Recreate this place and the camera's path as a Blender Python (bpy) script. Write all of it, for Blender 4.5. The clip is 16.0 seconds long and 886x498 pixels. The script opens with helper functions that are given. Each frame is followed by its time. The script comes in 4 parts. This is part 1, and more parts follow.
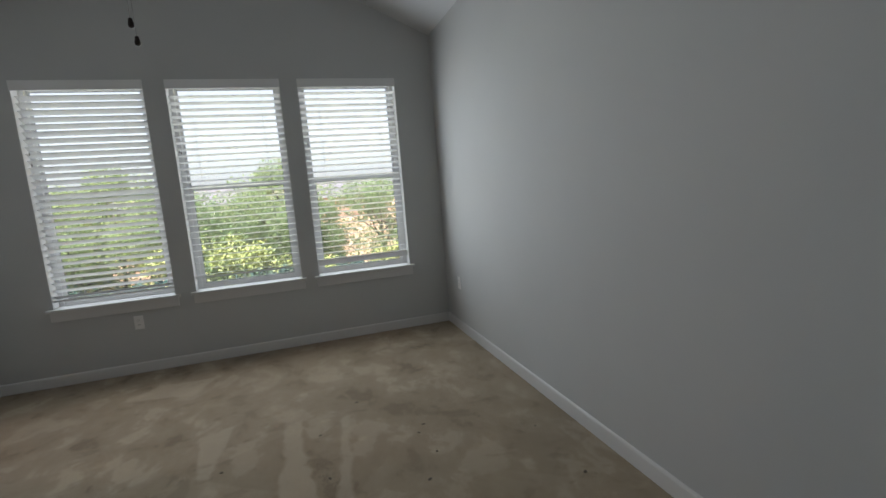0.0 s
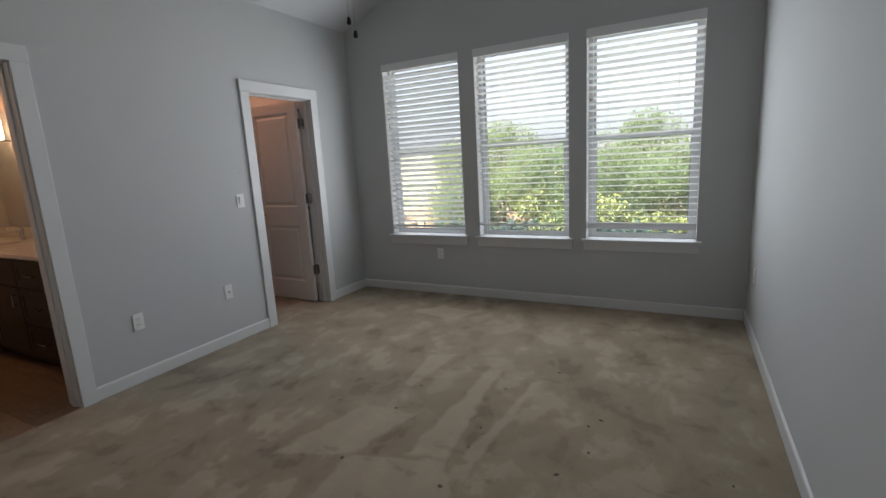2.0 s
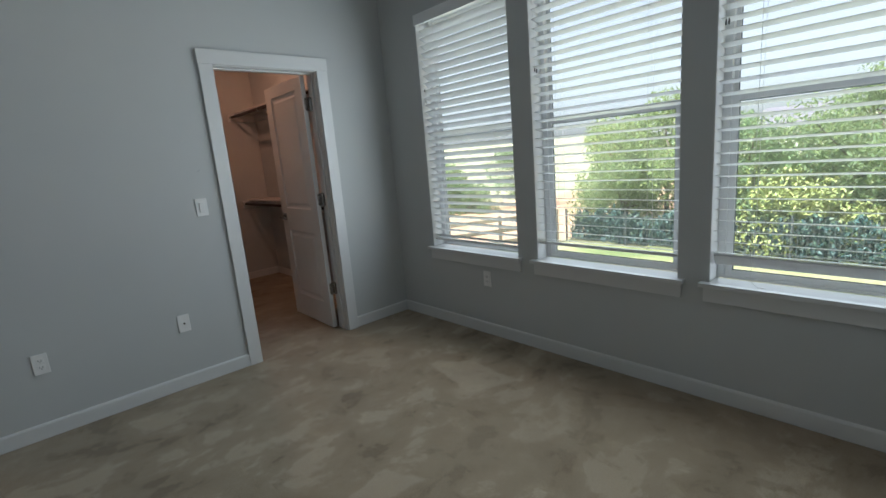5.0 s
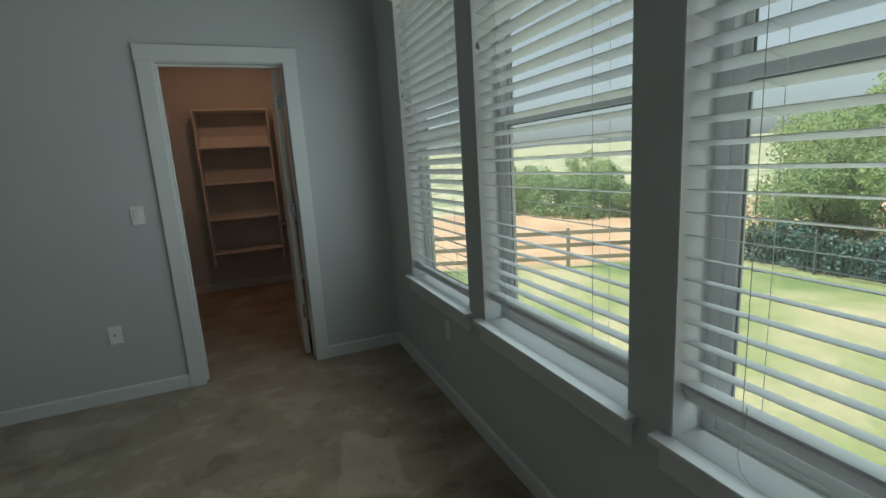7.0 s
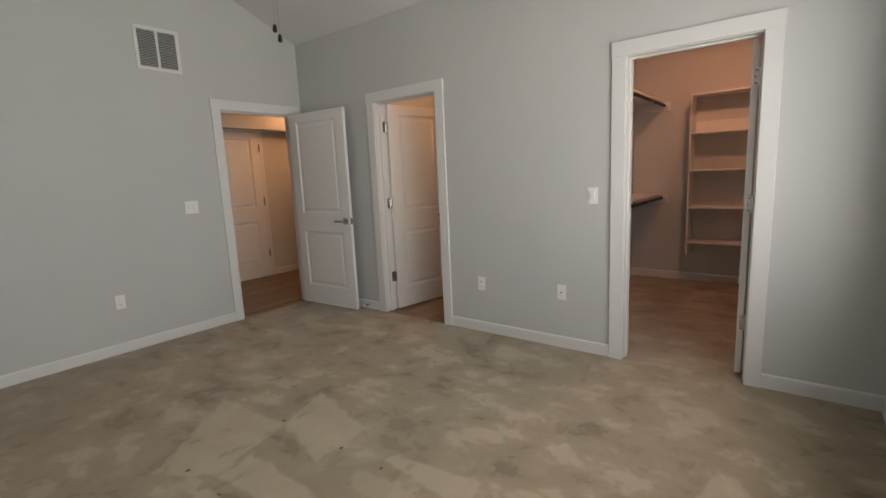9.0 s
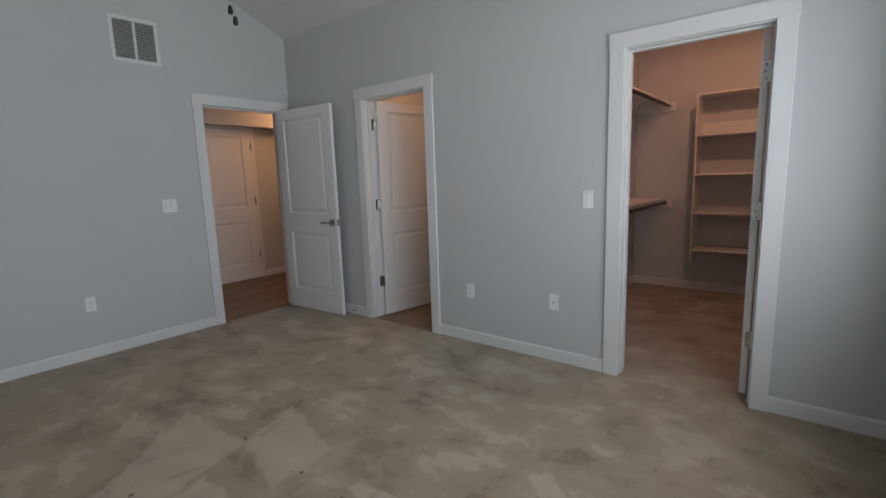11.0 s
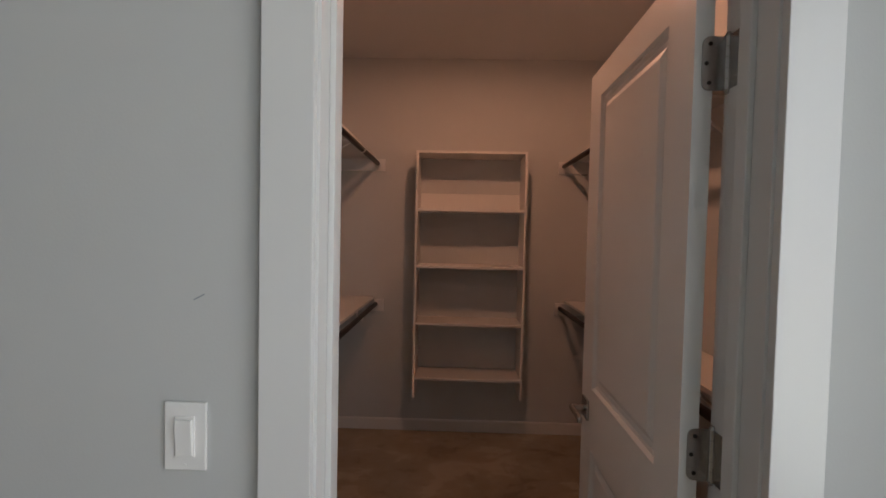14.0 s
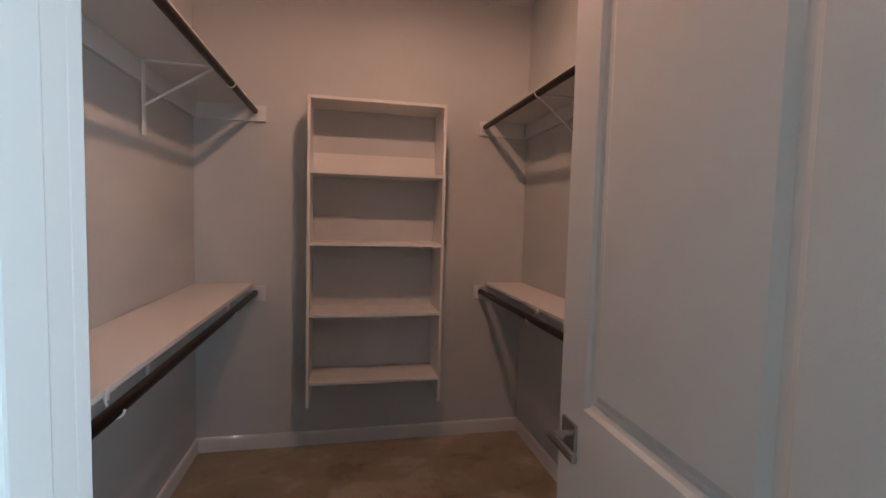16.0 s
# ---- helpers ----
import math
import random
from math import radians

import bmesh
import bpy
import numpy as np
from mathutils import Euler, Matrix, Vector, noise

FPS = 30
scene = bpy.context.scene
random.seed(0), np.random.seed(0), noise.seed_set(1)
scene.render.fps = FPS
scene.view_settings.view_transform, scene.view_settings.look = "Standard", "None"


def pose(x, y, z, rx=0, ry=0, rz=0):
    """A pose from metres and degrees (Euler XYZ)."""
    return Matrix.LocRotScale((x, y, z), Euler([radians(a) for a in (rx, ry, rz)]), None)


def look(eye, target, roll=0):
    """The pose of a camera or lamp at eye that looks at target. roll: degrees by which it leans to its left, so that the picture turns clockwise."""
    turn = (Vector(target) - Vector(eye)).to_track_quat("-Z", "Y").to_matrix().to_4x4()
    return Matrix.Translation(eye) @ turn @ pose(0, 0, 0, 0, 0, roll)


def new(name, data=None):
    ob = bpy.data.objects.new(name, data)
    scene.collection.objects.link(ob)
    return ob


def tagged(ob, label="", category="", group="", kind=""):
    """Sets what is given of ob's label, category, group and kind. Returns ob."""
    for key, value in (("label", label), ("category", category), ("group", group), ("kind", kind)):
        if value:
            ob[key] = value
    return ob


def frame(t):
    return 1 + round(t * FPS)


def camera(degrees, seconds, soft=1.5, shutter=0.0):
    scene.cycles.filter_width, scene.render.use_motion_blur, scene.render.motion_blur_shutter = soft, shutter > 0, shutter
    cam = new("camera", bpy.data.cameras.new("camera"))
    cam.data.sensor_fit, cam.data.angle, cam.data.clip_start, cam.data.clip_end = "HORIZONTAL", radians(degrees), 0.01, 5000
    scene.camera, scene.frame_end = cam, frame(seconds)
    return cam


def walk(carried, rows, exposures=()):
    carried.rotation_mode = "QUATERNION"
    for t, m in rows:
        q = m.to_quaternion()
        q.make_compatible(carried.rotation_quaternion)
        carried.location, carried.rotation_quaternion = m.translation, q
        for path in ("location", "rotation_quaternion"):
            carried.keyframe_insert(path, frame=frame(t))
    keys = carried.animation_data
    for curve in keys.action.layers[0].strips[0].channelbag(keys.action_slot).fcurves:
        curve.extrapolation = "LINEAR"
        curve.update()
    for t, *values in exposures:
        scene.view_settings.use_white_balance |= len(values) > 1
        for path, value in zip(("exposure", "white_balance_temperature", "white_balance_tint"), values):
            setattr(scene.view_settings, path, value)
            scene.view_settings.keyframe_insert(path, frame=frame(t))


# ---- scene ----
cam = camera(87.7, 16.0)
PATH = [
    (0, (2.367, -4.385, 1.375), (2.958, -2.494, 1.102), -4.5),
    (0.5, (2.701, -4.317, 1.371), (2.97, -2.359, 1.063), -3.6),
    (1, (3.021, -4.263, 1.385), (2.875, -2.296, 1.054), -3.1),
    (1.5, (3.224, -4.28, 1.377), (2.657, -2.395, 1.021), -3.0),
    (2, (3.285, -4.219, 1.381), (2.365, -2.482, 1.011), -3.2),
    (2.5, (3.316, -4.185, 1.395), (2.111, -2.637, 1.007), -3.2),
    (3, (3.31, -4.047, 1.388), (1.905, -2.68, 0.989), -3.8),
    (3.5, (3.275, -3.729, 1.386), (1.752, -2.492, 0.997), -4.3),
    (4, (3.301, -3.325, 1.36), (1.739, -2.138, 0.971), -4.3),
    (4.5, (3.309, -2.862, 1.352), (1.808, -1.601, 0.954), -4.6),
    (4.7, (3.277, -2.696, 1.357), (1.819, -1.387, 0.959), -4.8),
    (6.8, (3.315, -1.027, 1.368), (1.572, -0.121, 0.994), -3.6),
    (7, (3.3, -0.914, 1.365), (1.476, -0.184, 0.992), -3.6),
    (7.5, (3.202, -0.704, 1.376), (1.246, -0.519, 1.001), -3.6),
    (8, (3.166, -0.565, 1.377), (1.244, -0.993, 1.029), -3.1),
    (8.5, (3.187, -0.444, 1.362), (1.469, -1.414, 1.033), -2.9),
    (8.7, (3.207, -0.425, 1.357), (1.598, -1.566, 1.032), -2.9),
    (10.8, (3.05, -0.418, 1.342), (1.595, -1.754, 1.032), -2.1),
    (11, (2.944, -0.435, 1.335), (1.404, -1.672, 1.025), -1.9),
    (11.5, (2.589, -0.475, 1.351), (0.894, -1.494, 1.054), -1.4),
    (12, (2.169, -0.483, 1.37), (0.384, -1.337, 1.084), -0.6),
    (12.5, (1.791, -0.588, 1.396), (-0.072, -1.267, 1.137), -0.2),
    (13, (1.431, -0.765, 1.43), (-0.49, -1.283, 1.228), 0.4),
    (13.5, (1.059, -0.946, 1.47), (-0.912, -1.254, 1.343), 1.2),
    (14, (0.748, -1.137, 1.503), (-1.25, -1.188, 1.436), 1.2),
    (14.5, (0.525, -1.23, 1.534), (-1.467, -1.056, 1.527), 1.9),
    (15, (0.295, -1.218, 1.569), (-1.68, -0.908, 1.614), 2.3),
    (15.5, (0.192, -1.222, 1.55), (-1.771, -0.84, 1.548), 2.0),
    (16, (0.173, -1.207, 1.425), (-1.78, -0.793, 1.295), 1.5),
]
EXPOSURES = [
    (0.0, 1.52, 6100, 10), (1.5, 1.56, 6050, 10), (2.5, 1.63, 5980, 13), (3.2, 1.66, 5900, 13), (4.5, 1.6, 5700, 7), (6.8, 0.64, 5780, -6), (7.1, 0.66, 5830, -7), (7.5, 0.95, 6100, -4),
    (8.0, 1.55, 6900, 8), (8.7, 2.15, 6950, 13), (10.8, 1.98, 6000, 12), (11.5, 1.52, 5850, 8), (12.0, 1.35, 5700, 6), (12.5, 1.45, 5700, 7), (13.0, 1.58, 5900, 4), (13.5, 1.8, 6100, 7), (14.0, 1.65, 6300, 11),
    (14.5, 1.6, 6350, 11), (15.2, 1.68, 6000, 7), (16.0, 2.4, 5050, -2),
]
walk(cam, [(t, look(eye, target, roll)) for t, eye, target, roll in PATH], EXPOSURES)

# ---- light ----
world = bpy.data.worlds.new("sky")
scene.world = world
world.use_nodes = True
wn = world.node_tree.nodes
sky = wn.new("ShaderNodeTexSky")
sky.sky_type = "NISHITA"
sky.sun_disc = False
SUN_EL, SUN_AZ = 58.0, 200.0
sky.sun_elevation, sky.sun_rotation = radians(SUN_EL), radians(SUN_AZ)
sky.air_density, sky.dust_density = 1.0, 2.0
wn["Background"].inputs["Strength"].default_value = 0.085
# haze: most of the sky's blue is washed out
grey = wn.new("ShaderNodeHueSaturation")
grey.inputs["Saturation"].default_value = 0.25
world.node_tree.links.new(sky.outputs["Color"], grey.inputs["Color"])
world.node_tree.links.new(grey.outputs["Color"], wn["Background"].inputs["Color"])


def lamp(name, kind, energy, color, m, **more):
    data = bpy.data.lights.new(name, kind)
    data.energy, data.color = energy, color
    if kind == "POINT":
        data.shadow_soft_size = more.get("radius", 0.05)
    if kind == "SUN":
        data.angle = radians(0.6)
    ob = new(name, data)
    ob.matrix_world = m
    return ob


WARM = (1.0, 0.45, 0.18)
ROSY = (1.0, 0.46, 0.265)
az, el = radians(SUN_AZ), radians(SUN_EL)
sun_dir = Vector((math.sin(az) * math.cos(el), math.cos(az) * math.cos(el), math.sin(el)))
lamp("sun", "SUN", 4.8, (1.0, 0.95, 0.87), look(sun_dir * 30, (0, 0, 0)))
lamp("closet_bulb", "POINT", 6.9, ROSY, pose(-1.3, -0.97, 2.715), radius=0.03)
lamp("bath_bulb", "POINT", 3.5, WARM, pose(-1.0, -3.38, 2.6), radius=0.08)
lamp("hall_bulb", "POINT", 2.8, WARM, pose(-0.95, -5.75, 2.2), radius=0.08)

# skylight in the three window openings: on the slats from behind, and past them into the room
for x in (0.8845, 1.9195, 2.9525):
    for y, power, tall in ((0.094, 1.6, 1.72), (0.008, 3.2, 1.64)):
        sky_lamp = lamp("window_skylight", "AREA", power, (0.93, 0.97, 1.0), pose(x, y, 1.48, -90))
        sky_lamp.data.shape, sky_lamp.data.size, sky_lamp.data.size_y = "RECTANGLE", 0.85, tall
        sky_lamp.data.spread = radians(163)

# ---- materials ----


def mat(name, color, rough=0.6, metal=0.0):
    m = bpy.data.materials.new(name)
    m.use_nodes = True
    b = m.node_tree.nodes["Principled BSDF"]
    b.inputs["Base Color"].default_value = (*color, 1)
    b.inputs["Roughness"].default_value = rough
    b.inputs["Metallic"].default_value = metal
    return m


def nd(m, kind, **values):
    n = m.node_tree.nodes.new(kind)
    for key, value in values.items():
        n.inputs[key].default_value = value
    return n


def wire(m, a, b):
    m.node_tree.links.new(a, b)


def noise_tex(m, scale, detail=4.0, rough=0.55, stretch=(1, 1, 1), rot=(0, 0, 0), distortion=0.0):
    c = nd(m, "ShaderNodeTexCoord")
    mp = nd(m, "ShaderNodeMapping", Scale=stretch, Rotation=rot)
    n = nd(m, "ShaderNodeTexNoise", Scale=scale, Detail=detail, Roughness=rough, Distortion=distortion)
    wire(m, c.outputs["Object"], mp.inputs["Vector"])
    wire(m, mp.outputs["Vector"], n.inputs["Vector"])
    return n


def ramp(m, fac, stops):
    r = nd(m, "ShaderNodeValToRGB")
    e = r.color_ramp.elements
    while len(e) < len(stops):
        e.new(0.5)
    for el_, (p, c) in zip(e, stops):
        el_.position, el_.color = p, (*c, 1)
    wire(m, fac, r.inputs["Fac"])
    return r


def mixed(m, a, b, fac, blend="MIX"):
    x = m.node_tree.nodes.new("ShaderNodeMix")
    x.data_type, x.blend_type = "RGBA", blend
    for sock, value in ((x.inputs["Factor"], fac), (x.inputs[6], a), (x.inputs[7], b)):
        if isinstance(value, (int, float)):
            sock.default_value = value
        elif isinstance(value, tuple):
            sock.default_value = (*value, 1)
        else:
            wire(m, value, sock)
    return x.outputs[2]


def bumped(m, height, strength, distance):
    b = nd(m, "ShaderNodeBump", Strength=strength, Distance=distance)
    wire(m, height, b.inputs["Height"])
    bs = m.node_tree.nodes["Principled BSDF"]
    wire(m, b.outputs["Normal"], bs.inputs["Normal"])
    return b


def colored(m, out):
    wire(m, out, m.node_tree.nodes["Principled BSDF"].inputs["Base Color"])


def painted(name, color, rough, spread=0.05, peel=0.25, scale=160.0):
    """Rolled or sprayed paint: faint blotches, scuffs and an orange-peel surface."""
    m = mat(name, color, rough)
    big = noise_tex(m, 1.3, 3)
    lo, hi = tuple(c * (1 - spread) for c in color), tuple(min(1, c * (1 + spread * 0.6)) for c in color)
    r = ramp(m, big.outputs["Fac"], [(0.3, lo), (0.7, hi)])
    colored(m, r.outputs["Color"])
    fine = noise_tex(m, scale, 3)
    bumped(m, fine.outputs["Fac"], peel, 0.002)
    rr = nd(m, "ShaderNodeMapRange", **{"To Min": rough - 0.06, "To Max": rough + 0.08})
    wire(m, big.outputs["Fac"], rr.inputs["Value"])
    wire(m, rr.outputs["Result"], m.node_tree.nodes["Principled BSDF"].inputs["Roughness"])
    return m


WALL = painted("wall_paint", (0.535, 0.541, 0.532), 0.74, 0.03, 0.12, 170)
CEIL = painted("ceiling_paint", (0.66, 0.66, 0.66), 0.8, 0.03, 0.4, 90)
TRIM = painted("trim_paint", (0.69, 0.686, 0.673), 0.34, 0.03, 0.06, 60)
DOORM = painted("door_paint", (0.74, 0.73, 0.71), 0.38, 0.03, 0.12, 220)
SLATM = painted("blind_slat", (0.78, 0.78, 0.77), 0.42, 0.02, 0.05, 80)
VINYL = painted("window_vinyl", (0.8, 0.8, 0.8), 0.35, 0.02, 0.03, 60)
PLASTIC = painted("white_plastic", (0.82, 0.81, 0.79), 0.3, 0.02, 0.02, 60)
MELAMINE = painted("shelf_melamine", (0.72, 0.70, 0.67), 0.42, 0.03, 0.05, 60)
SLOT = mat("dark_slot", (0.02, 0.02, 0.02), 0.6)
CORD = mat("cord", (0.7, 0.7, 0.68), 0.8)
GASKET = mat("gasket", (0.3, 0.32, 0.34), 0.5)
VENT_SHADE = mat("vent_shade", (0.1, 0.1, 0.095), 0.7)
TASSEL = mat("tassel", (0.16, 0.15, 0.14), 0.4)


def metal(name, color, rough):
    m = mat(name, color, rough, 1.0)
    n = noise_tex(m, 40, 3, stretch=(1, 1, 12))
    rr = nd(m, "ShaderNodeMapRange", **{"To Min": rough * 0.75, "To Max": rough * 1.3})
    wire(m, n.outputs["Fac"], rr.inputs["Value"])
    wire(m, rr.outputs["Result"], m.node_tree.nodes["Principled BSDF"].inputs["Roughness"])
    bumped(m, n.outputs["Fac"], 0.03, 0.001)
    return m


NICKEL = metal("satin_nickel", (0.46, 0.44, 0.42), 0.24)
CHROME = metal("chrome", (0.75, 0.75, 0.75), 0.12)
BRONZE = metal("dark_bronze", (0.045, 0.036, 0.032), 0.38)

# Cut-pile carpet: trodden and vacuumed patches, the sheen of their leaning pile put into the colour
CARPET = mat("carpet", (0.3, 0.26, 0.2), 0.95)
tuft = noise_tex(CARPET, 210, 3, 0.7)
nap = noise_tex(CARPET, 3.6, 6, 0.62, (1.0, 0.7, 1), (0, 0, 0.6), 0.25)
nap2 = noise_tex(CARPET, 8.0, 5, 0.6, (0.6, 1.0, 1), (0, 0, -0.4), 0.2)
zone = noise_tex(CARPET, 0.7, 2, 0.5, (1, 1, 1), (0, 0, 0.2), 0.5)
zone2 = noise_tex(CARPET, 1.1, 2, 0.5, (1, 1, 1), (0, 0, 1.2), 0.5)
r_nap = ramp(CARPET, nap.outputs["Fac"], [(0.38, (0.225, 0.179, 0.118)), (0.418, (0.315, 0.255, 0.173)), (0.55, (0.365, 0.302, 0.212)), (0.588, (0.45, 0.382, 0.28))])
r_nap2 = ramp(CARPET, nap2.outputs["Fac"], [(0.35, (0.77, 0.76, 0.74)), (0.395, (0.97, 0.97, 0.97)), (0.6, (1, 1, 1)), (0.68, (1.14, 1.14, 1.13))])


def strokes(turn, shift):
    """Straight vacuum strokes side by side, the sheen of pile laid to and fro put in as light and dark colour."""
    co = nd(CARPET, "ShaderNodeTexCoord")
    mp = nd(CARPET, "ShaderNodeMapping", Rotation=(0, 0, turn), Location=(shift, shift * 0.7, 0))
    br = nd(CARPET, "ShaderNodeTexBrick", Scale=1.0, **{"Mortar Size": 0.0, "Bias": 0.0, "Brick Width": 1.7, "Row Height": 0.34})
    br.inputs["Color1"].default_value, br.inputs["Color2"].default_value = (0.3, 0.242, 0.163, 1), (0.43, 0.36, 0.258, 1)
    wob_ = nd(CARPET, "ShaderNodeMixRGB", Fac=0.07)
    wn_ = nd(CARPET, "ShaderNodeTexNoise", Scale=3.0, Detail=2.0)
    wire(CARPET, co.outputs["Object"], mp.inputs["Vector"])
    wire(CARPET, mp.outputs["Vector"], wob_.inputs[1])
    wire(CARPET, co.outputs["Object"], wn_.inputs["Vector"])
    wire(CARPET, wn_.outputs["Color"], wob_.inputs[2])
    wire(CARPET, wob_.outputs["Color"], br.inputs["Vector"])
    return br.outputs["Color"]


st = mixed(CARPET, strokes(0.62, 0.2), strokes(-0.5, 1.4), ramp(CARPET, zone2.outputs["Fac"], [(0.49, (0, 0, 0)), (0.53, (1, 1, 1))]).outputs["Color"])
r_zone = ramp(CARPET, zone.outputs["Fac"], [(0.42, (0.05, 0.05, 0.05)), (0.6, (0.36, 0.36, 0.36))])
c1 = mixed(CARPET, r_nap.outputs["Color"], st, r_zone.outputs["Color"])
# marks where the vacuum turned: flat pile's lighter sheen, coloured into a few straight-edged patches
shake = nd(CARPET, "ShaderNodeTexNoise", Scale=9.0, Detail=3.0)
sco = nd(CARPET, "ShaderNodeTexCoord")
wire(CARPET, sco.outputs["Object"], shake.inputs["Vector"])
sv = nd(CARPET, "ShaderNodeVectorMath")
sv.operation = "MULTIPLY_ADD"
sv.inputs[1].default_value = (0.09, 0.09, 0.0)
wire(CARPET, shake.outputs["Color"], sv.inputs[0])
wire(CARPET, sco.outputs["Object"], sv.inputs[2])
marks = None
for corners in (((1.88, -2.65), (1.5, -2.81), (1.65, -2.24), (2.0, -2.19)), ((1.9, -3.27), (2.5, -2.8), (2.33, -2.5), (1.88, -2.65)),
                ((2.17, -1.52), (2.25, -1.52), (2.33, -2.5), (2.12, -2.55)), ((2.5, -1.58), (2.55, -1.58), (2.47, -2.5), (2.39, -2.46)),
                ((1.67, -1.45), (1.87, -1.38), (1.8, -1.97), (1.74, -1.95)), ((1.0, -0.63), (1.2, -0.43), (1.66, -0.43), (1.5, -0.76))):
    mid = Vector((sum(c[0] for c in corners) / 4, sum(c[1] for c in corners) / 4))
    inside = None
    for k in range(4):
        a_, b_ = Vector(corners[k]), Vector(corners[(k + 1) % 4])
        nrm = Vector((-(b_ - a_).y, (b_ - a_).x)).normalized()
        if nrm.dot(mid - a_) < 0:
            nrm = -nrm
        dot = nd(CARPET, "ShaderNodeVectorMath")
        dot.operation = "DOT_PRODUCT"
        dot.inputs[1].default_value = (nrm.x, nrm.y, 0)
        wire(CARPET, sv.outputs[0], dot.inputs[0])
        off_ = nd(CARPET, "ShaderNodeMath")
        off_.operation = "SUBTRACT"
        off_.inputs[1].default_value = nrm.dot(a_) + 0.045 * (nrm.x + nrm.y)
        wire(CARPET, dot.outputs["Value"], off_.inputs[0])
        if inside is None:
            inside = off_
        else:
            low = nd(CARPET, "ShaderNodeMath")
            low.operation = "MINIMUM"
            wire(CARPET, inside.outputs[0], low.inputs[0])
            wire(CARPET, off_.outputs[0], low.inputs[1])
            inside = low
    if marks is None:
        marks = inside
    else:
        top_ = nd(CARPET, "ShaderNodeMath")
        top_.operation = "MAXIMUM"
        wire(CARPET, marks.outputs[0], top_.inputs[0])
        wire(CARPET, inside.outputs[0], top_.inputs[1])
        marks = top_
soft_ = nd(CARPET, "ShaderNodeMapRange", **{"From Min": -0.006, "From Max": 0.014, "To Max": 0.66})
wire(CARPET, marks.outputs[0], soft_.inputs["Value"])
c1 = mixed(CARPET, c1, (0.49, 0.42, 0.315), soft_.outputs["Result"])
c2 = mixed(CARPET, c1, r_nap2.outputs["Color"], 0.8, "MULTIPLY")
r_tuft = ramp(CARPET, tuft.outputs["Fac"], [(0.32, (0.62, 0.62, 0.61)), (0.66, (1.16, 1.16, 1.16))])
c3 = mixed(CARPET, c2, r_tuft.outputs["Color"], 0.7, "MULTIPLY")
colored(CARPET, mixed(CARPET, c3, (1.0, 0.968, 0.94), 1.0, "MULTIPLY"))
bumped(CARPET, tuft.outputs["Fac"], 0.6, 0.006)
CARPET.node_tree.nodes["Principled BSDF"].inputs["Sheen Weight"].default_value = 0.25
CARPET.node_tree.nodes["Principled BSDF"].inputs["Specular IOR Level"].default_value = 0.1


def planked(name, dark, light, rough):
    m = mat(name, light, rough)
    info = nd(m, "ShaderNodeObjectInfo")
    grain = noise_tex(m, 6, 6, 0.65, (1.0, 9.0, 1), (0, 0, 0), 1.5)
    r = ramp(m, grain.outputs["Fac"], [(0.3, dark), (0.7, light)])
    tone = nd(m, "ShaderNodeMapRange", **{"To Min": 0.75, "To Max": 1.15})
    wire(m, info.outputs["Random"], tone.inputs["Value"])
    comb = nd(m, "ShaderNodeCombineColor")
    for k in range(3):
        wire(m, tone.outputs["Result"], comb.inputs[k])
    colored(m, mixed(m, r.outputs["Color"], comb.outputs["Color"], 1.0, "MULTIPLY"))
    bumped(m, grain.outputs["Fac"], 0.12, 0.002)
    return m


PLANK = planked("vinyl_plank", (0.115, 0.075, 0.046), (0.27, 0.182, 0.112), 0.42)
UNDER = mat("underlay", (0.06, 0.05, 0.04), 0.9)
ESPRESSO = planked("espresso_wood", (0.012, 0.0105, 0.0095), (0.026, 0.0225, 0.02), 0.35)
STONE = mat("cultured_marble", (0.72, 0.68, 0.62), 0.2)
vein = noise_tex(STONE, 5, 6, 0.6, distortion=1.5)
colored(STONE, ramp(STONE, vein.outputs["Fac"], [(0.35, (0.66, 0.61, 0.54)), (0.6, (0.76, 0.73, 0.68))]).outputs["Color"])

GLASS = mat("window_glass", (1, 1, 1), 0.0)
g = GLASS.node_tree.nodes["Principled BSDF"]
g.inputs["Transmission Weight"].default_value, g.inputs["IOR"].default_value = 1.0, 1.06
# pale haze over the view, mixed into the panes, streaked and uneven
veil = nd(GLASS, "ShaderNodeBsdfTranslucent", Color=(0.82, 0.85, 0.9, 1))
veiled = nd(GLASS, "ShaderNodeMixShader")
spots_ = noise_tex(GLASS, 5, 5, 0.6, (1, 1, 0.4))
veil_fac = nd(GLASS, "ShaderNodeMapRange", **{"To Min": 0.04, "To Max": 0.085})
wire(GLASS, spots_.outputs["Fac"], veil_fac.inputs["Value"])
wire(GLASS, veil_fac.outputs["Result"], veiled.inputs["Fac"])
wire(GLASS, g.outputs[0], veiled.inputs[1])
wire(GLASS, veil.outputs[0], veiled.inputs[2])
wire(GLASS, veiled.outputs[0], GLASS.node_tree.nodes["Material Output"].inputs["Surface"])
FROST = mat("frosted_glass", (0.84, 0.85, 1.0), 0.75)
g = FROST.node_tree.nodes["Principled BSDF"]
g.inputs["Transmission Weight"].default_value, g.inputs["IOR"].default_value = 1.0, 1.2
MIRROR = mat("mirror", (0.9, 0.9, 0.9), 0.02, 1.0)


def glowing(name, color, strength):
    m = mat(name, color, 0.4)
    b = m.node_tree.nodes["Principled BSDF"]
    b.inputs["Emission Color"].default_value, b.inputs["Emission Strength"].default_value = (*color, 1), strength
    return m


